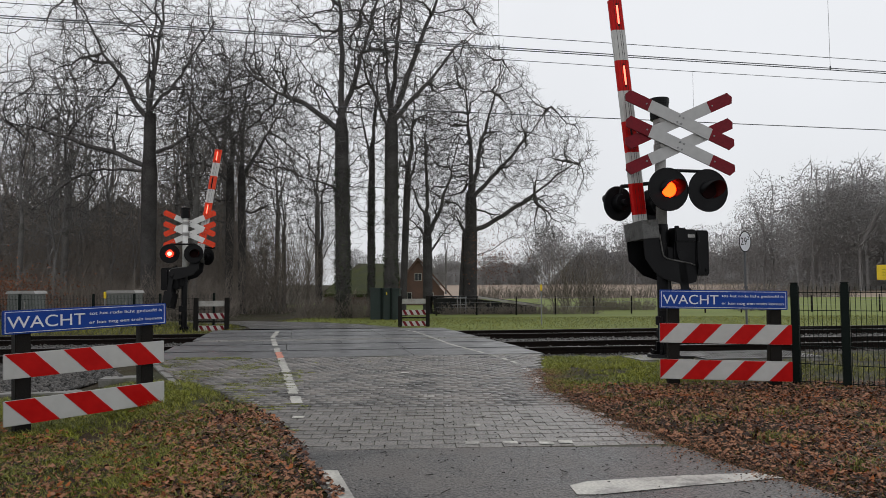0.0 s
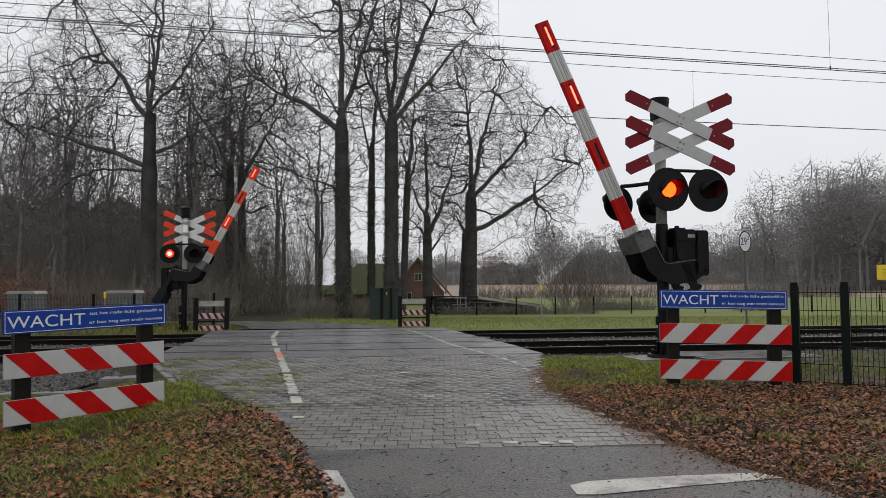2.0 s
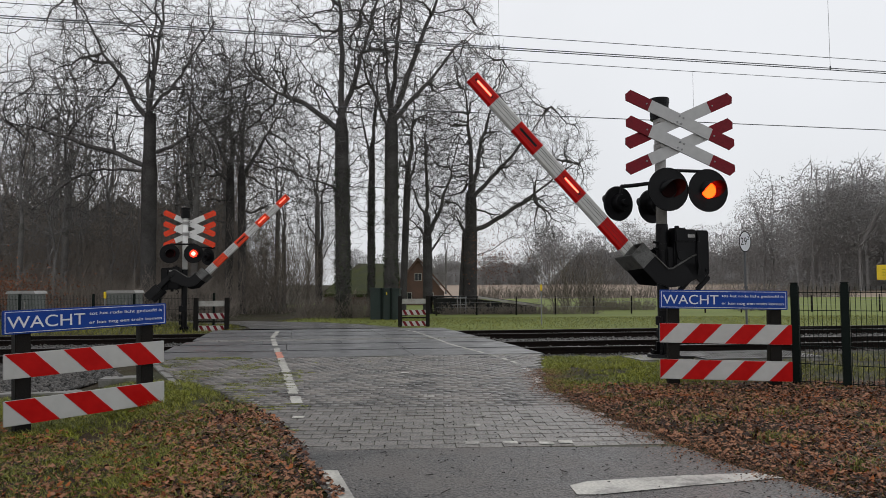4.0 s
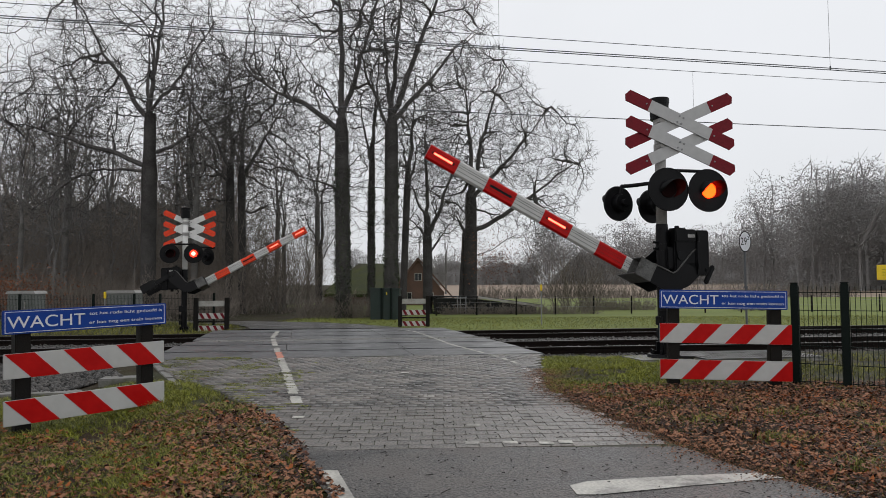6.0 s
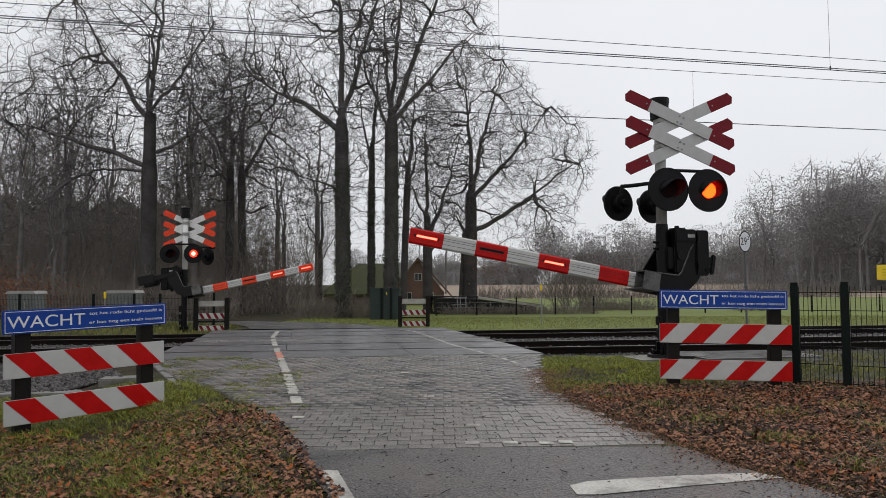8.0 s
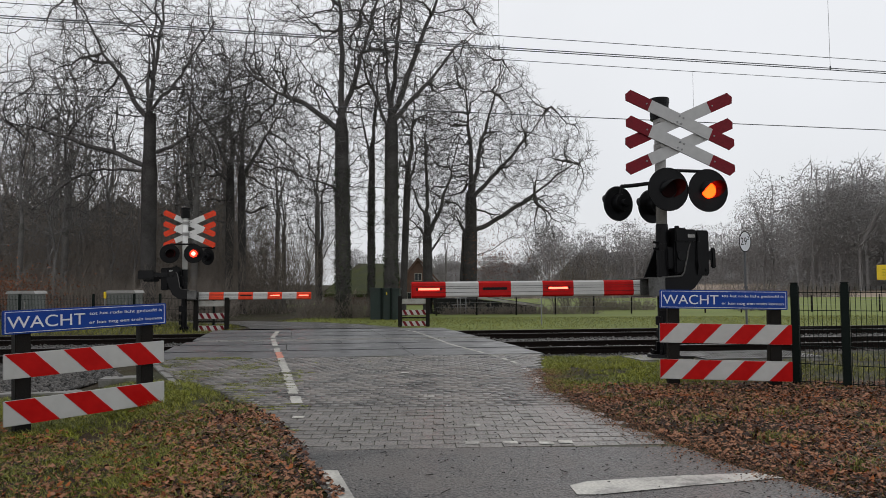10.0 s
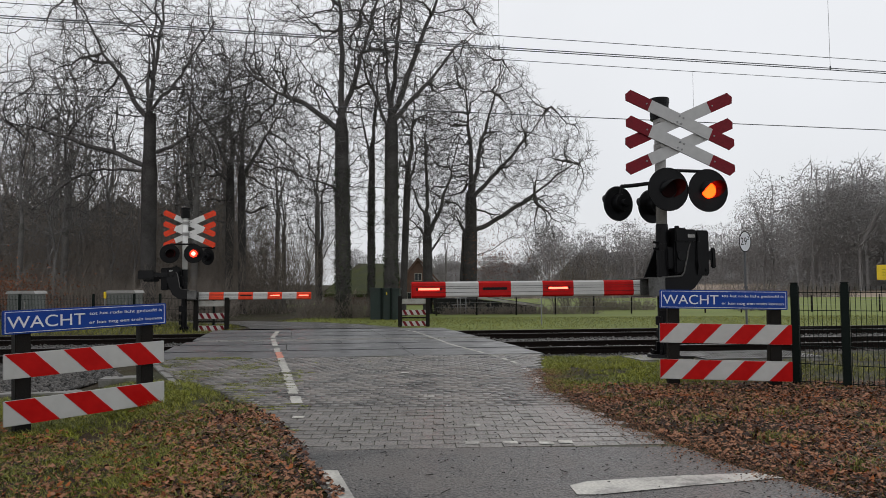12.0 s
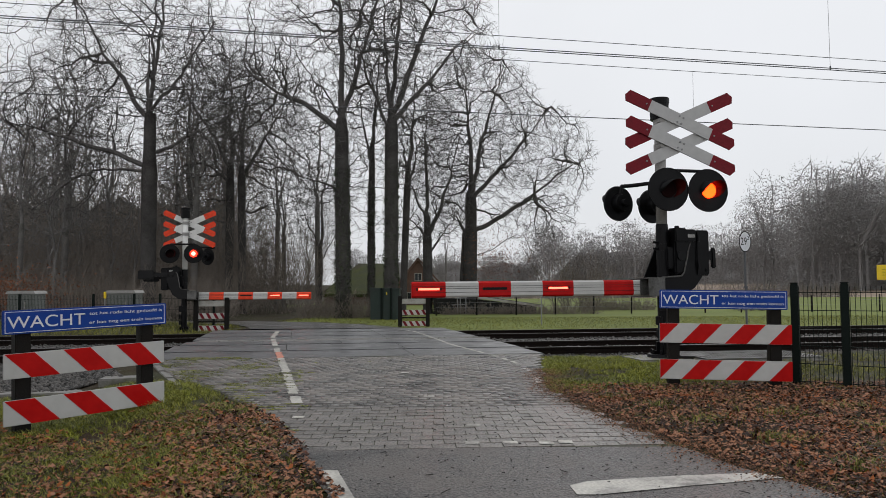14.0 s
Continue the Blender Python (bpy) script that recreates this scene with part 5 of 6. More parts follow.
    bare_tree(-16.95, 40, 0.42, 77, 11.8,
              ((11.8, 0.3, 0.6, 22.5, 0.0), (11.6, 1.4, -0.8, 21.5, -0.04), (13.0, 4.2, 0.3, 18.5, -0.03), (11.6, -5.0, -0.5, 19.8, -0.08), (8.9, -9.6, -1.0, 11.6, 0.06),
               (8.4, -7.2, 0.8, 7.6, 0.20), (9.6, 4.6, 0.8, 11.8, 0.02), (11.0, -1.6, 3.0, 18.0, 0.0)),
              ((-0.8, 0, 16.6, 5.6, 4.6, 6.0), (-5.8, 0, 11.4, 4.4, 3.2, 3.6), (3.2, 0, 11.0, 3.2, 3.0, 3.2), (-5.5, 0, 7.5, 3.2, 2.2, 2.2)), 3000,
              "large bare oak with long low limbs at the wood's edge", (-0.006, 0))
    bare_tree(-14.2, 46, 0.27, 81, 10.0, ((10.0, -0.4, 0.3, 18.6, 0.0), (9.6, -3.2, -0.6, 15.6, -0.06), (8.6, -3.8, 0.8, 11.6, 0.04), (9.6, 1.6, 1.0, 16.8, 0.0)),
              ((-0.8, 0, 14.0, 3.6, 3.4, 4.8), (-2.4, 0, 9.0, 2.6, 2.4, 2.6)), 1400, "bare woodland tree with straight trunk", (0.004, 0))
    bare_tree(-13.0, 45, 0.25, 83, 9.6, ((9.6, 0.4, 0.3, 17.8, 0.0), (9.0, 3.4, -0.6, 14.8, -0.04), (7.6, 4.2, 0.8, 9.4, 0.06), (9.6, -1.2, 1.0, 15.8, 0.0)),
              ((0.8, 0, 13.4, 3.6, 3.4, 4.6), (2.6, 0, 8.4, 2.8, 2.4, 2.6)), 1400, "bare woodland tree with straight trunk", (-0.012, 0))
    bare_tree(-9.9, 56, 0.20, 88, 5.0, ((5.0, 0.2, 0, 12.5, 0.0), (4.6, -2.2, 0, 9.5, -0.05), (3.6, 2.4, 0.4, 7.5, 0.0)), ((0, 0, 8.4, 2.8, 2.6, 4.0),), 700,
              "small bare tree at the end of the lane")
    # woodland: a few kinds, repeated
    rng = np.random.default_rng(40)
    kinds = []
    for i, (h, r, fork, w) in enumerate(((19, 0.20, 8.0, 3.0), (16, 0.15, 5.5, 2.6), (21, 0.22, 9.5, 3.2), (12, 0.10, 3.0, 2.3))):
        up = h - fork
        kinds.append(bare_tree(-24 - 3.1 * i, 50 + 2 * i, r, 200 + i, fork,
                               ((fork, 0.4, 0.2, h, 0.0), (fork, -w * 0.7, 0.3, h * 0.86, -0.06), (fork * 0.9, w * 0.7, -0.4, h * 0.84, -0.06), (fork * 0.7, w * 0.6, 0.8, fork * 1.2, 0.05)),
                               ((0, 0, fork + up * 0.52, w, w, up * 0.52), (0, 0, fork * 0.85, w * 0.8, w * 0.8, fork * 0.4)), 340,
                               "bare woodland tree among brown undergrowth", (rng.normal(0, 0.015), 0), group="woodland trees", step=0.42, twig=(0.028, 1, 0.8), bark=M_GREYBARK, wood=M_GREYTWIG))
    spots = [(-20, 52), (-18.2, 56), (-16.4, 52), (-15.4, 60), (-13.2, 55), (-11.7, 51), (-10.8, 60), (-21.5, 45), (-23.5, 43), (-26, 46), (-28, 52), (-19.5, 44),
             (-14.6, 50), (-30, 47), (-17.6, 48), (-12.4, 64), (-22, 60), (-26, 64), (-31, 60), (-35, 56), (-9.9, 66), (-25, 41), (-28.5, 43), (-21.8, 39),
             (-15.6, 43.5), (-38, 62), (-33, 68), (-18.5, 66)]
    for j, (x, y) in enumerate(spots):
        copy_thing(kinds[j % 4], pose(x, y, land(x, y), 0, 0, rng.uniform(0, 360)))
    for x, y, i in ((-4.5, 130, 1), (0.5, 140, 0), (-9, 125, 3), (4.2, 92, 3)):
        copy_thing(kinds[i], pose(x, y, land(x, y), 0, 0, rng.uniform(0, 360)))


def thicket(name, xs, ys, n, h, rng, material, label, r=0.012, lean=0.5, keep=None, sprigs=4):
    """Many thin stems with side shoots, as one mass."""
    x, y = rng.uniform(*xs, n), rng.uniform(*ys, n)
    if keep is not None:
        k = keep(x, y)
        x, y = x[k], y[k]
    z = np.array([land(a, b) for a, b in zip(x, y)]) - 0.05
    m = len(x)
    way = np.stack([rng.normal(0, lean, m), rng.normal(0, lean, m), np.ones(m)], -1)
    L = rng.uniform(0.4, 1.0, m) * h
    wood = Wood()
    p = grow(np.stack([x, y, z], -1), way, L, 4, 0.16, 0.0, rng)
    r0 = np.full(m, r)
    wood.add(*tubes(p, r0, r0 * 0.4, 3))
    branch_levels(wood, p, r0, r0 * 0.4, L, rng, [(sprigs, 0.15, 1.0, 0.7, 0.45, 1, 0.2, 0.02, 0.7, 3)])
    ob = link(name, wood.mesh(name), material)
    return tagged(ob, label, name.replace("_", " "), kind="stuff")


def crown_kind(seed, step, food, wide, tip):
    """One far tree of unit height as arrays: a stem and a rounded crown of bare branches."""
    rng = np.random.default_rng(seed)
    pts, par, _, _ = skeleton(0.34, (0, 0), ((0.34, 0.03, 0, 0.96, 0.0), (0.34, -wide * 0.8, 0.03, 0.80, -0.05), (0.30, wide * 0.8, -0.05, 0.78, -0.05)), step, rng)
    pts[0, 2] = -0.02
    pos, par = colonise(pts, par, crown_points(((0, 0, 0.66, wide, wide, 0.34), (0, 0, 0.40, wide * 0.8, wide * 0.8, 0.16)), food, rng), step, 0.3, step * 1.05, rng, 40)
    rad = np.maximum(thickness(par, 0.011, tip), tip)
    a = limb_tubes(pos, par, rad, np.ones(len(par), dtype=bool), 3)
    b = twigs_on(pos, par, rad, 0.004, 1, step * 1.6, rng, tip * 0.8)
    return np.concatenate([a[0], b[0]]), np.concatenate([a[1], b[1] + len(a[0])])


def far_wood(name, xs, y, top, n, rng, label, depth=25.0, twig=0.03, mass=0.62, material=None, kinds=(), sprays=1000):
    """A wood far off: an uneven haze-coloured mass behind, and rounded bare crowns before and above it, in one mesh."""
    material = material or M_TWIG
    x = np.linspace(xs[0], xs[1], n) + rng.uniform(-1, 1, n) * (xs[1] - xs[0]) / n * 1.5
    yy = y(x) + rng.uniform(0, depth, n)
    h = np.array([top(a) for a in x]) * rng.uniform(0.80, 1.06, n)
    wood = Wood()
    for i in range(n):
        v, q = kinds[i % len(kinds)]
        a, w = rng.uniform(0, 6.28), h[i] * rng.uniform(0.85, 1.15)
        c, s = math.cos(a), math.sin(a)
        wood.add(np.stack([(v[:, 0] * c - v[:, 1] * s) * w + x[i], (v[:, 0] * s + v[:, 1] * c) * w + yy[i], v[:, 2] * h[i] + land(x[i], yy[i])], -1), q)
    tagged(link(name, wood.mesh(name), material), label, "woodland", kind="stuff")
    # fine twig sprays that fill the crowns and the room below them
    own = np.repeat(np.arange(n), sprays)
    d = unit(rng.normal(0, 1, (len(own), 3))) * (rng.random(len(own)) ** 0.36)[:, None]
    low = rng.random(len(own)) < 0.42
    c = np.stack([x[own] + d[:, 0] * h[own] * 0.30, yy[own] + d[:, 1] * h[own] * 0.28,
                  np.array([land(a, b) for a, b in zip(x, yy)])[own] + np.where(low, rng.uniform(0, 0.62, len(own)) * h[own], h[own] * (0.64 + 0.34 * d[:, 2]))], -1)
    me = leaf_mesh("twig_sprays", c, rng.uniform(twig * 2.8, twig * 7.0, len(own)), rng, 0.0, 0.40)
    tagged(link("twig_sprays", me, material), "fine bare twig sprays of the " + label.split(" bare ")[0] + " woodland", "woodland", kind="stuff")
    # the dense inside of the wood: overlapping round crowns with a frayed outline
    step = twig * 7
    gx = np.arange(xs[0] + 7, xs[1], step)
    rows = 8
    verts, faces = [], []
    cx = np.arange(xs[0] - 4, xs[1] + 4, 3.4)
    cx = cx + rng.uniform(-1.4, 1.4, len(cx))
    cr = rng.uniform(3.0, 5.0, len(cx))
    ch = np.array([top(q) for q in cx]) * mass * rng.uniform(0.88, 1.06, len(cx))
    for i, a in enumerate(gx):
        b = float(y(np.array([a]))[0]) + depth * 0.9
        d = np.clip(np.abs(a - cx) / cr, 0, 1)
        hh = (ch - cr * 1.1 * (1 - np.sqrt(1 - d * d)))[np.abs(a - cx) < cr].max() if (np.abs(a - cx) < cr).any() else ch.mean() * 0.6
        hh *= (1 + rng.uniform(-0.03, 0.03)) * (0.02 + 0.98 * ramp(a, xs[0] + 6, xs[0] + 18) * ramp(-a, -xs[1], -xs[1] + 6))
        for j in range(rows):
            t = j / (rows - 1)
            verts.append((a + step * rng.uniform(-0.4, 0.4) * t, b + 3.0 * t * t + 2.0 * noise.noise((a * 0.3, t * 4, 7)) + rng.uniform(-0.5, 0.5), land(a, b) - 0.5 + hh * t))
    for i in range(len(gx) - 1):
        for j in range(rows - 1):
            q = i * rows + j
            faces.append((q, q + rows, q + rows + 1, q + 1))
    tagged(link("woodland_interior", mesh_of("woodland_interior", verts, faces), M_WOODMASS if material is M_TWIG else M_BRUSHMASS), "dense inside of the bare wood, haze put into its colour", "woodland", kind="stuff")


def make_woods():
    rng = np.random.default_rng(77)
    kinds = [crown_kind(900 + i, 0.050, 90, w, 0.0015) for i, w in enumerate((0.27, 0.32, 0.24))]
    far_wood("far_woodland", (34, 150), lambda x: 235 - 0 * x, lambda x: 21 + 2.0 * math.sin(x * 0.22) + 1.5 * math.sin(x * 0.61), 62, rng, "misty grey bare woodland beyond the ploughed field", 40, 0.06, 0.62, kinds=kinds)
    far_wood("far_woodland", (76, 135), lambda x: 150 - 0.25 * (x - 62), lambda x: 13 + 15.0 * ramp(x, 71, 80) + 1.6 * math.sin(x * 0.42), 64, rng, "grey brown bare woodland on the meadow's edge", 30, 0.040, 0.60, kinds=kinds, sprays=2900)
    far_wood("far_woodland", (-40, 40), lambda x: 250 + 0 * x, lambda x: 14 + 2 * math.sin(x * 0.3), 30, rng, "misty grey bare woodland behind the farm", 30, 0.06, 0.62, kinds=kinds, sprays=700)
    far_wood("far_woodland", (-80, -21), lambda x: 62 + 0 * x, lambda x: 20 + 2 * math.sin(x), 36, rng, "bare grey brown wood behind the railway", 24, 0.022, 0.62, M_BRUSH, kinds, 1400)
    clear = lambda x, y: x < -9.5 - (y - 26) * 0.12
    thicket("undergrowth", (-34, -9), (31, 46), 1700, 3.0, rng, M_BRUSH, "tangled brown undergrowth at the wood's edge", 0.011, 0.5, clear, 7)
    thicket("undergrowth", (-40, -9), (42, 62), 1500, 7.5, rng, M_BRUSH, "tall bare brown saplings inside the wood", 0.016, 0.25, lambda x, y: x < -8 - (y - 42) * 0.15, 9)
    thicket("brambles", (-7.5, -3.2), (35, 39), 500, 1.6, rng, M_BRUSH, "bramble thicket round the oak trunks", 0.010, 0.6)
    thicket("brambles", (0.0, 9.0), (40.5, 41.8), 600, 0.9, rng, M_BRUSH, "dry brambles beside the low shed", 0.010, 0.7)
    thicket("saplings", (8.0, 11.5), (48, 52), 90, 5.0, rng, M_BRUSH, "bare reddish willow saplings at the meadow", 0.020, 0.30, None, 7)
    thicket("hedge", (9.5, 14.5), (47, 49), 420, 1.1, rng, M_BRUSH, "low clipped brown hedge along the meadow", 0.012, 0.5, None, 4)
    thicket("reeds", (5, 60), (100, 104), 1500, 2.6, rng, M_BRUSH, "brown rough grass along the field ditch", 0.04, 0.3, None, 1)
    thicket("saplings", (19, 21), (45, 46), 26, 2.6, rng, M_BRANCH, "small crooked bare fruit tree in the meadow", 0.03, 0.5, None, 7)
    n = 60000
    c = np.stack([rng.uniform(-52, -11.5, n), rng.uniform(46, 66, n), rng.uniform(0, 1, n) ** 1.25 * 13.0], -1)
    d = np.array([noise.noise((a * 0.16, b * 0.1, e * 0.2)) for a, b, e in c])
    k = (c[:, 0] < -11.0 - (c[:, 1] - 44) * 0.2) & (d > -0.1 + 0.25 * ramp_of(c[:, 2], 4.0, 13.0))
    tagged(link("twig_sprays", leaf_mesh("twig_sprays", c[k], rng.uniform(0.08, 0.26, k.sum()), rng, 0.0, 0.12), M_BRUSH), "fine brown twig sprays inside the wood", "woodland", kind="stuff")
    # withered beech leaves that still hang
    n = 2600
    c = np.stack([rng.normal(-21.0, 1.6, n), rng.normal(33, 0.8, n), np.abs(rng.normal(0.9, 0.6, n))], -1)
    tagged(link("beech_hedge", leaf_mesh("beech_hedge", c, rng.uniform(0.04, 0.08, n), rng), M_BEECH), "russet beech bush behind the far fence", "bush", kind="stuff")
    n = 1500
    c = np.stack([rng.normal(3.4, 1.1, n), rng.normal(45, 0.8, n), rng.normal(3.1, 0.8, n)], -1)
    tagged(link("hanging_leaves", leaf_mesh("hanging_leaves", c, rng.uniform(0.03, 0.06, n), rng), M_BEECH), "withered brown leaves left on low oak twigs", "leaves", kind="stuff")


def make_verges():
    rng = np.random.default_rng(9)

    def off_road(x, y, margin):
        lo = np.array([edge(b, 1) for b in y])
        hi = np.array([edge(b, 2) for b in y])
        return (x < lo - margin) | (x > hi + margin)

    def blades(name, x, y, h, label, material=M_GRASS):
        n = len(x)
        z = np.array([land(a, b) for a, b in zip(x, y)])
        a = rng.uniform(0, 6.28, n)
        ln = h * rng.uniform(0.5, 1.2, n)
        tilt = rng.normal(0, 0.85, (n, 2))
        w = 0.0022 + 0.0010 * y / 5
        p = np.stack([x, y, z - 0.01], -1)
        side = np.stack([np.cos(a), np.sin(a), np.zeros(n)], -1) * w[:, None]
        mid = p + np.stack([tilt[:, 0] * ln * 0.35, tilt[:, 1] * ln * 0.35, ln * 0.6], -1)
        tip = p + np.stack([tilt[:, 0] * ln * 1.0, tilt[:, 1] * ln * 1.0, ln * 0.9], -1)
        v = np.stack([p - side, p + side, mid + side * 0.7, mid - side * 0.7, tip], 1).reshape(-1, 3)
        f = np.array([(0, 1, 2), (0, 2, 3), (3, 2, 4)])[None] + 5 * np.arange(n)[:, None, None]
        tagged(link(name, mesh_of(name, v, f.reshape(-1, 3)), material), label, "grass", kind="stuff")

    def patchy(n, xs, ys, cut, seed, margin=0.02):
        x, y = rng.uniform(*xs, n), rng.uniform(*ys, n)
        d = np.array([noise.noise((a * 0.9, b * 0.9, seed)) + 0.5 * noise.noise((a * 3, b * 3, seed)) for a, b in zip(x, y)])
        k = (d > cut) & off_road(x, y, margin) & (y - SLOPE * x < 11.3)
        return x[k], y[k]
    x, y = patchy(44000, (-5.5, -0.6), (3.2, 8.9), -0.32, 1)
    k = (y - SLOPE * x < 8.2 + 0.25 * np.sin(x * 3)) | (x > -3.2)
    k &= np.abs((x + 4.55) * 3.35 + (y - 10.9) * 1.8) / 3.80 > 0.07
    blades("grass", x[k], y[k], 0.075, "tufts of wet verge grass among fallen leaves")
    x, y = patchy(26000, (0.9, 9), (3.4, 11.4), 0.16, 2)
    blades("grass", x, y, 0.065, "sparse wet grass tufts among brown leaves")
    x, y = patchy(36000, (1.0, 4.2), (7.2, 11.3), -0.22, 5)
    k = y + rng.normal(0, 0.28, len(y)) > 7.25 + 0.50 * (x - 1.0)
    blades("grass", x[k], y[k], 0.055, "yellow green grass along the paved crossing", M_TURF)
    x, y = patchy(9000, (3.8, 9), (7.4, 11.4), -0.3, 6)
    blades("grass", x, y, 0.08, "yellow green grass behind the mesh fence")
    x, y = rng.uniform(-7.5, 22, 38000), rng.uniform(20.3, 36, 38000)
    k = (x > np.array([edge(b, 2) for b in y]) + 0.3) & (y - SLOPE * x > 20.0)
    blades("grass", x[k], y[k], 0.07, "yellow green grass on the far verge")
    x, y = rng.uniform(-20, -5.5, 22000), rng.uniform(20.0, 34, 22000)
    k = (x < np.array([edge(b, 1) for b in y]) - 0.2) & (y - SLOPE * x > 20.2)
    blades("grass", x[k], y[k], 0.15, "yellow green grass by the far signal")
    # fresh tufts between the leaves
    spots = ((2.55, 4.3), (2.45, 5.1), (3.05, 4.7), (1.95, 6.5), (1.7, 7.0), (3.4, 5.4), (2.9, 6.1), (2.2, 5.8), (3.7, 6.4))
    x = np.concatenate([rng.normal(a, 0.11, 170) for a, b in spots])
    y = np.concatenate([rng.normal(b, 0.08, 170) for a, b in spots])
    k = off_road(x, y, 0.05)
    blades("grass", x[k], y[k], 0.09, "fresh green grass tufts standing in brown leaves")
    x, y = patchy(40000, (-5.0, -1.1), (4.2, 7.6), 0.0, 14)
    blades("grass", x, y, 0.06, "short mossy turf between the fallen leaves", M_TURF)
    x, y = patchy(16000, (-5.6, -2.5), (5.4, 8.5), -0.75, 31)
    k = (y - 0.95 * x > 9.1 + rng.normal(0, 0.25, len(x))) & (y - 0.28 * x < 9.55)
    blades("grass", x[k], y[k], 0.06, "bright mossy turf beneath the warning fence", M_TURF)
    # moss and weeds in the paving joints
    n = 60000
    x, j = rng.uniform(-4.3, -1.0, n), rng.integers(4, 48, n)
    y = 4.9 + (j + 0.5) * PAVE_D + x * math.sin(radians(4.0)) + rng.normal(0, 0.010, n)
    d = np.array([noise.noise((a * 1.3, b * 1.3, 8)) + 0.7 * noise.noise((a * 5, b * 5, 3)) for a, b in zip(x, y)])
    lo = np.array([edge(b, 1) for b in y])
    line = -1.45 - (y - 6.9) * 0.274
    k = (x > lo) & (d > -0.10 + 0.50 * np.clip((x - lo) / np.maximum(line - lo, 0.2), 0, 2) ** 1.5)
    n = k.sum()
    c = np.stack([x[k], y[k], np.full(n, 0.012) + rng.uniform(0, 0.010, n)], -1)
    tagged(link("moss", leaf_mesh("moss", c, rng.uniform(0.004, 0.011, n), rng, 0.6), M_TURF), "moss and small weeds in the paving joints", "moss", kind="stuff")
    # fallen leaves
    def litter(name, n, xs, ys, cut, seed, material, size, label, margin=-0.12, extra=None):
        x, y = rng.uniform(*xs, n), rng.uniform(*ys, n)
        d = np.array([noise.noise((a * 0.8, b * 0.8, seed)) + 0.5 * noise.noise((a * 2.6, b * 2.6, seed)) for a, b in zip(x, y)])
        k = (d > cut) & off_road(x, y, margin)
        if extra is not None:
            k &= extra(x, y)
        x, y = x[k], y[k]
        z = np.array([land(a, b) for a, b in zip(x, y)]) + rng.uniform(0.008, 0.042, len(x))
        on = ~off_road(x, y, 0.0)
        z = np.where(on, 0.02, z)
        s = rng.uniform(*size, len(x))
        c = np.stack([x, y, z], -1)
        me = leaf_mesh(name, c, s, rng, 0.72) if size[1] < 0.012 else lobed_leaves(name, c, s, rng)
        tagged(link(name, me, material), label, "leaves", kind="stuff")
    litter("fallen_leaves", 15000, (-5.2, -0.4), (3.1, 7.6), -0.14, 21, M_LEAF, (0.010, 0.030), "wet brown oak leaves on the verge", extra=lambda x, y: y - x * 0.55 < 7.9)
    litter("fallen_leaves", 7500, (-1.9, -0.3), (3.1, 6.2), -1.0, 25, M_LEAF, (0.009, 0.027), "wet brown leaves heaped along the lane", -0.09)
    litter("fallen_leaves", 4200, (-5.2, -0.8), (3.1, 7.0), 0.0, 22, M_RUSTLEAF, (0.012, 0.031), "russet leaves scattered on the verge")
    low = lambda x, y: (y + rng.normal(0, 0.35, len(y)) < 7.7 + 0.22 * (x - 1.2)) | (x > 4.0)
    litter("fallen_leaves", 33000, (0.9, 5.5), (3.1, 8.1), -0.75, 23, M_LEAF, (0.008, 0.027), "wet brown oak leaves covering the verge", 0.10, low)
    litter("leaf_crumbs", 130000, (0.9, 3.0), (3.1, 9.5), -0.45, 27, M_LEAF, (0.003, 0.010), "small wet leaf crumbs along the road edge", -0.40, lambda x, y: np.abs(x - np.array([edge(b, 2) for b in y]) - 0.06) < np.abs(rng.normal(0, 0.17, len(y))))
    litter("fallen_leaves", 9500, (1.4, 5.5), (3.3, 8.0), -0.05, 24, M_RUSTLEAF, (0.008, 0.026), "russet leaves scattered on the verge", 0.3, low)
    # twigs and crumbs on the road
    n = 620
    x, y = rng.uniform(-0.9, 2.3, n), rng.uniform(3.2, 7.5, n)
    k = ~off_road(x, y, -0.05)
    x, y = x[k], y[k]
    m = len(x)
    a = rng.uniform(0, 6.28, m)
    L = np.where(rng.random(m) < 0.06, rng.uniform(0.04, 0.10, m), rng.uniform(0.005, 0.02, m))
    p = grow(np.stack([x, y, np.full(m, 0.020)], -1), np.stack([np.cos(a), np.sin(a), np.zeros(m)], -1), L, 3, 0.15, 0.0, rng)
    p[..., 2] = 0.020
    w = Wood()
    w.add(*tubes(p, np.full(m, 0.0035), np.full(m, 0.002), 4))
    tagged(link("twigs", w.mesh("twigs"), M_BARK), "dark broken twigs on the road", "twigs", kind="stuff")


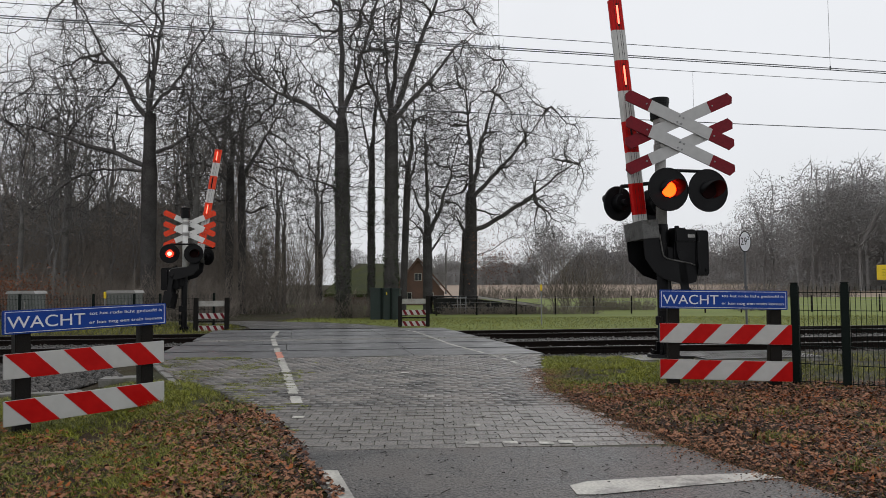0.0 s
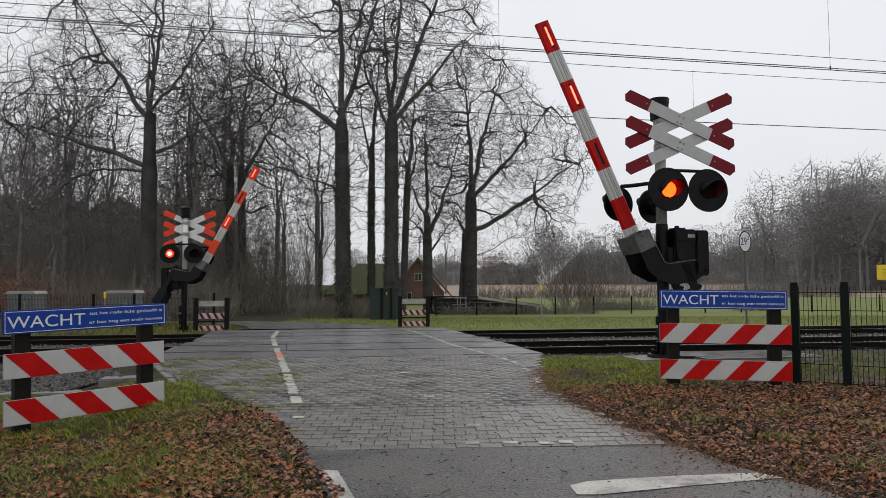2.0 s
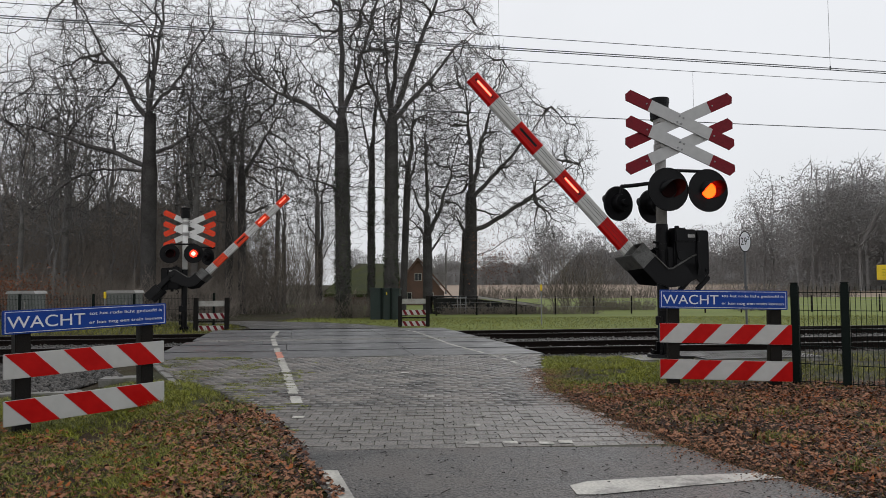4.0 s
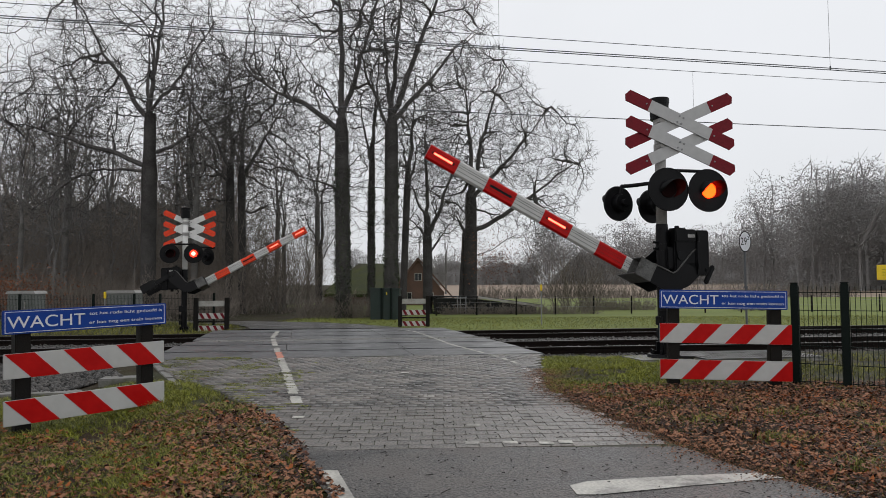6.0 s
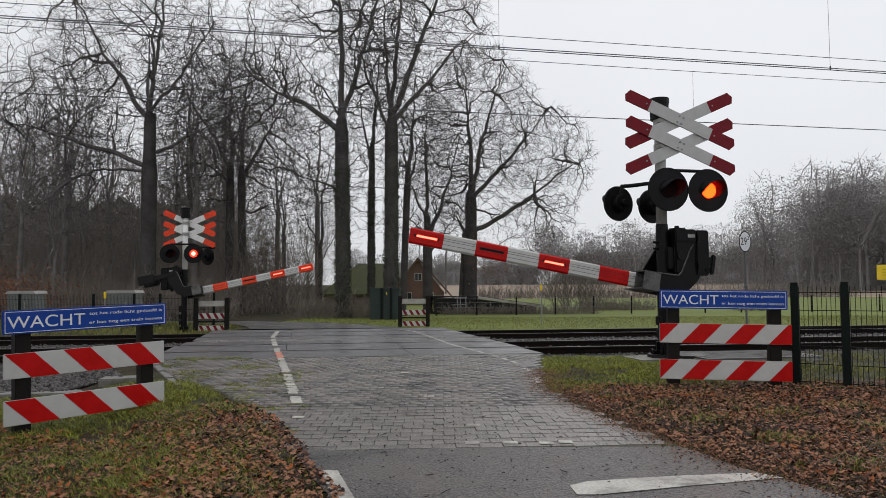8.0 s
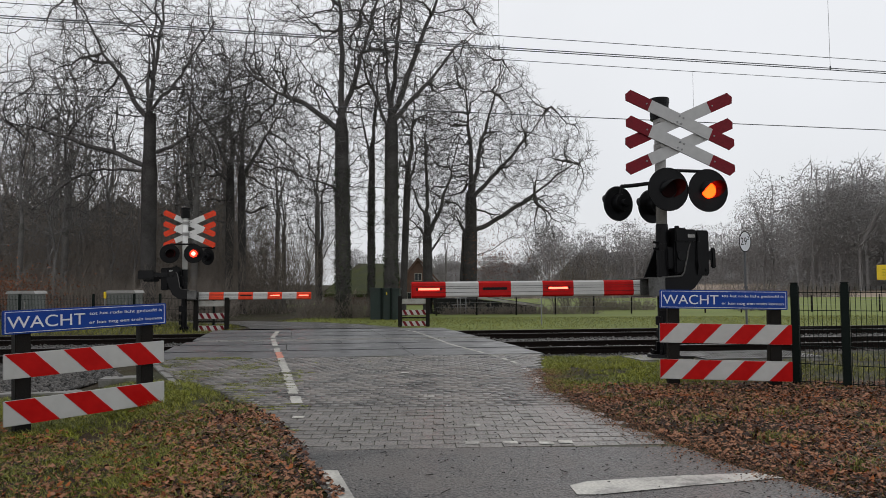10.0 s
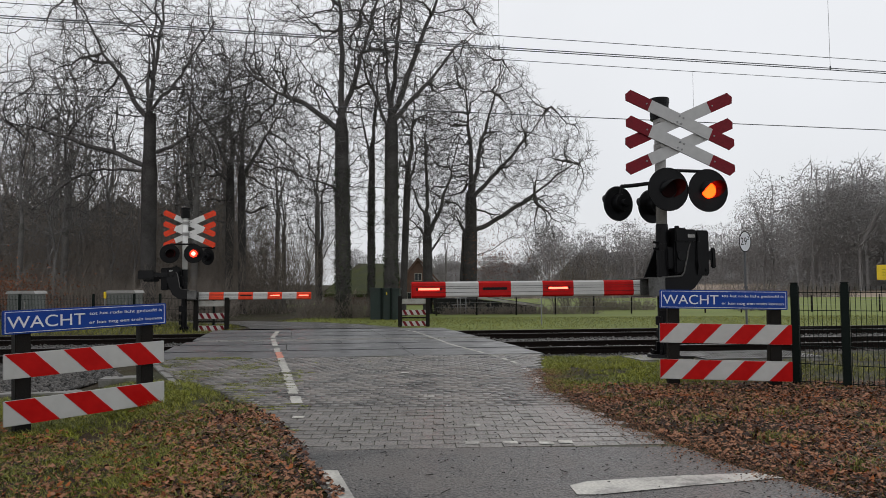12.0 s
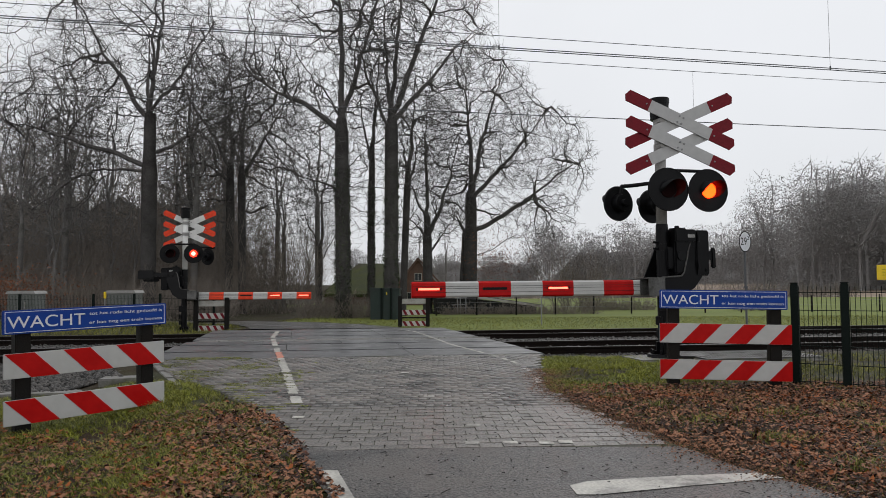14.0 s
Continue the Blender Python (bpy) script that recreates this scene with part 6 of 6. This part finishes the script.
# ---- farm and meadow ----
def make_farm():
    h = thing("farmhouse", pose(-8.3, 68, land(-5, 68)), "old brick farmhouse with a mossy hipped roof behind the oaks", "farmhouse")
    bm = B()
    box(bm, -3.3, 0, -0.5, 7.6, 10, 1.3)
    part("wall", bm, M_BRICK, h, "dark brick wall")
    bm = B()
    pts = {k: bm.verts.new(v) for k, v in dict(a=(-3.7, -0.4, 1.05), b=(3.6, -0.4, 1.05), c=(3.6, 10.4, 1.05), d=(-3.7, 10.4, 1.05), e=(-0.6, 4.8, 4.2), f=(3.6, 4.8, 4.2)).items()}
    for q in ("abfe", "dcfe", "ade", "bcf"):
        bm.faces.new([pts[i] for i in q])
    bmesh.ops.recalc_face_normals(bm, faces=bm.faces)
    bmesh.ops.solidify(bm, geom=bm.faces[:], thickness=0.3)
    part("roof", bm, M_MOSSROOF, h, "green mossy thatched roof")
    bm = B()
    prism(bm, [(3.6, -0.6), (8.4, -0.6), (8.4, 1.2), (5.9, 4.3), (3.6, 1.5)], -1.2, -0.9)
    g = part("gable", bm, M_BRICK, h, "dark brick gable")
    bm = B()
    for a, b in (((3.3, 1.2), (5.95, 4.5)), ((5.85, 4.5), (9.3, 0.6))):
        d = Vector((b[0] - a[0], 0, b[1] - a[1]))
        box(bm, 0, -1.5, -0.06, d.length, 6, 0.08, 0, Matrix.Translation((a[0], 0, a[1])) @ Matrix.Rotation(-math.atan2(d.z, d.x), 4, "Y"))
    part("gable_roof", bm, M_BRICK, h, "brown tiled roof slope")
    for x, z, w, t in ((5.55, 2.3, 0.7, 0.75), (6.6, 0.3, 0.8, 0.9), (4.5, 0.3, 0.8, 0.9)):
        bm = B()
        box(bm, x, -1.24, z, x + w, -1.18, z + t, 0.01)
        win = part("window", bm, M_PLANK, h, "pale window frame")
        bm = B()
        box(bm, x + 0.06, -1.26, z + 0.06, x + w / 2 - 0.03, -1.23, z + t - 0.06)
        box(bm, x + w / 2 + 0.03, -1.26, z + 0.06, x + w - 0.06, -1.23, z + t - 0.06)
        part("pane", bm, M_GLASS, win, "dark pane")
    s = thing("garden_shed", pose(-3.45, 33, land(-3, 33) - 0.02), "dark green sheet-clad garden shed on the far verge", "shed")
    bm = B()
    box(bm, 0, 0, 0, 1.36, 1.4, 1.45, 0.01)
    for i in range(16):
        box(bm, 0.04 + i * 0.085, -0.012, 0.02, 0.065 + i * 0.085, 0.0, 1.43)
    part("wall", bm, M_SHED, s)
    bm = B()
    prism(bm, [(-0.06, 1.45), (1.42, 1.45), (1.42, 1.50), (-0.06, 1.54)], -0.08, 1.48)
    part("roof", bm, M_SHED, s)
    for x in (0.48, 0.92):
        bm = B()
        box(bm, x, -0.10, -0.05, x + 0.10, -0.02, 1.52, 0.01)
        part("post", bm, M_GREENSTEEL, s, "dark gate post")
    bm = B()
    box(bm, 0.75, -0.03, 1.20, 0.79, -0.013, 1.33)
    part("plate", bm, M_YELLOW, s, "small pale yellow plate")
    t = thing("lean_to", pose(-0.6, 42, land(2, 42)), "low black lean-to shed with a bleached plank edge", "shed")
    bm = B()
    prism(bm, [(0.0, -0.1), (6.2, -0.1), (6.2, 0.42), (2.9, 0.85), (0.0, 1.0)], 0, 2.5)
    part("wall", bm, M_TARP, t, "black sheet wall")
    bm = B()
    prism(bm, [(-0.1, 1.02), (2.9, 0.98), (6.6, 0.42), (6.6, 0.52), (2.9, 1.06), (-0.1, 1.09)], -0.15, 2.6)
    part("roof", bm, M_TARP, t, "black sheet roof")
    bm = B()
    prism(bm, [(2.7, 0.94), (6.6, 0.38), (6.6, 0.50), (2.7, 1.07)], -0.20, -0.16)
    part("edge_board", bm, M_PLANK, t, "bleached plank along the roof edge")
    bm = B()
    for x in (1.45, 1.62, 1.95):
        rod(bm, (x, -0.25, -0.1), (x, -0.25, 1.05), 0.03, None, 8)
    rod(bm, (1.1, -0.25, 0.55), (2.0, -0.25, 0.58), 0.025, None, 8)
    rod(bm, (1.3, -0.25, 0.95), (2.0, -0.25, 0.98), 0.025, None, 8)
    part("rack", bm, M_ZINC, t, "grey metal rack")
    # meadow fence: posts and wire
    f = thing("pasture_fence", pose(0, 0, 0), "old wooden post and wire fence along the meadow", "pasture fence")
    last = None
    for i in range(16):
        x, y = -0.4 + i * 2.3, 39.5 + 0.33 * i
        z = land(x, y)
        bm = B()
        rod(bm, (x, y, z - 0.2), (x + 0.02, y, z + 1.05), 0.05, 0.045, 8)
        part("post", bm, M_DARKWOOD, f)
        if last:
            bm = B()
            for h_ in (0.45, 0.72, 0.98):
                rod(bm, (last[0], last[1] - 0.05, last[2] + h_), (x, y - 0.05, z + h_), 0.006, None, 4)
            part("wire", bm, M_ZINC, f)
        last = (x, y, z)


# ---- what moves ----
FLASH_B = [(0.25, 0.35), (0.75, 0.95), (1.35, 1.65), (2.05, 2.25), (2.65, 2.95), (3.32, 3.55), (3.95, 4.2), (4.6, 4.85), (5.25, 5.55), (5.95, 6.15), (6.57, 6.85),
           (7.25, 7.5), (7.9, 8.15), (8.55, 8.8), (9.2, 9.45), (9.85, 10.1), (10.5, 10.75), (11.15, 11.45), (11.85, 12.05), (12.45, 12.75), (13.15, 13.35), (13.75, 14.2)]
NEAR_ANGLE = [(0, 85.2), (0.3, 84.9), (0.5, 83.6), (0.6, 82.5), (0.7, 81.2), (0.8, 79.7), (1.0, 76.8), (1.5, 71.8), (2.0, 66.8), (2.5, 61.8), (3.0, 56.2), (3.2, 54.3),
              (4.2, 44.6), (5.3, 34.2), (6.0, 28.0), (6.5, 23.6), (7.0, 19.0), (7.5, 14.7), (8.2, 8.9), (8.8, 4.1), (9.2, 1.1), (9.5, 0.0), (9.7, -0.3), (14.0, -0.3)]
FAR_ANGLE = [(0, 83.0), (0.5, 82.7), (0.7, 80.2), (1.0, 74.5), (1.5, 69.0), (2.0, 64.2), (2.5, 59.3), (3.0, 54.6), (3.2, 52.8), (4.2, 44.0), (5.3, 35.0), (6.0, 28.8),
             (6.5, 24.6), (7.0, 20.6), (7.5, 16.6), (8.2, 10.6), (8.8, 5.0), (9.2, 1.6), (9.5, 0.3), (9.7, 0.0), (14.0, 0.0)]


def flashes(phase, on, off):
    """Rows that bring a lit lamp forward into its lens and draw it back behind it."""
    if phase == "on":
        return [(0.0, on), (14.0, on)]
    step, pad = 1 / FPS, 0.033
    rows = []
    state = off if phase == "b" else on
    rows.append((0.0, state))
    for a, b in FLASH_B:
        a, b = (a - pad, b + pad) if phase == "b" else (a + pad, b - pad)
        into, out = (on, off) if phase == "b" else (off, on)
        if b - a < 0.05:
            continue
        rows += [(a - step, out), (a, into)]
        if b < 14:
            rows += [(b, into), (b + step, out)]
        else:
            rows.append((14.0, into))
    if rows[-1][0] < 14:
        rows.append((14.0, rows[-1][1]))
    return rows


def motions():
    for ob, kind, info in MOVING:
        if kind == "boom":
            side, (px, py, pz, tip), far = info
            lean = pose(px, py, pz, tip, 0, 0)
            walk(ob, [(t, lean @ pose(0, 0, 0, 0, -side * a, 0)) for t, a in (FAR_ANGLE if far else NEAR_ANGLE)])
        elif kind == "lamp":
            walk(ob, flashes(info, pose(0, -0.030, 0), pose(0, 0.02, 0)))
        else:
            walk(ob, flashes(info[0], pose(0, info[1] * 0.052, 0), pose(0, 0, 0)))


make_ground()
make_road()
make_railway()
make_kerbs()
make_signals()
make_fences()
make_railway_things()
make_trees()
make_woods()
make_farm()
make_verges()
make_paving()
motions()
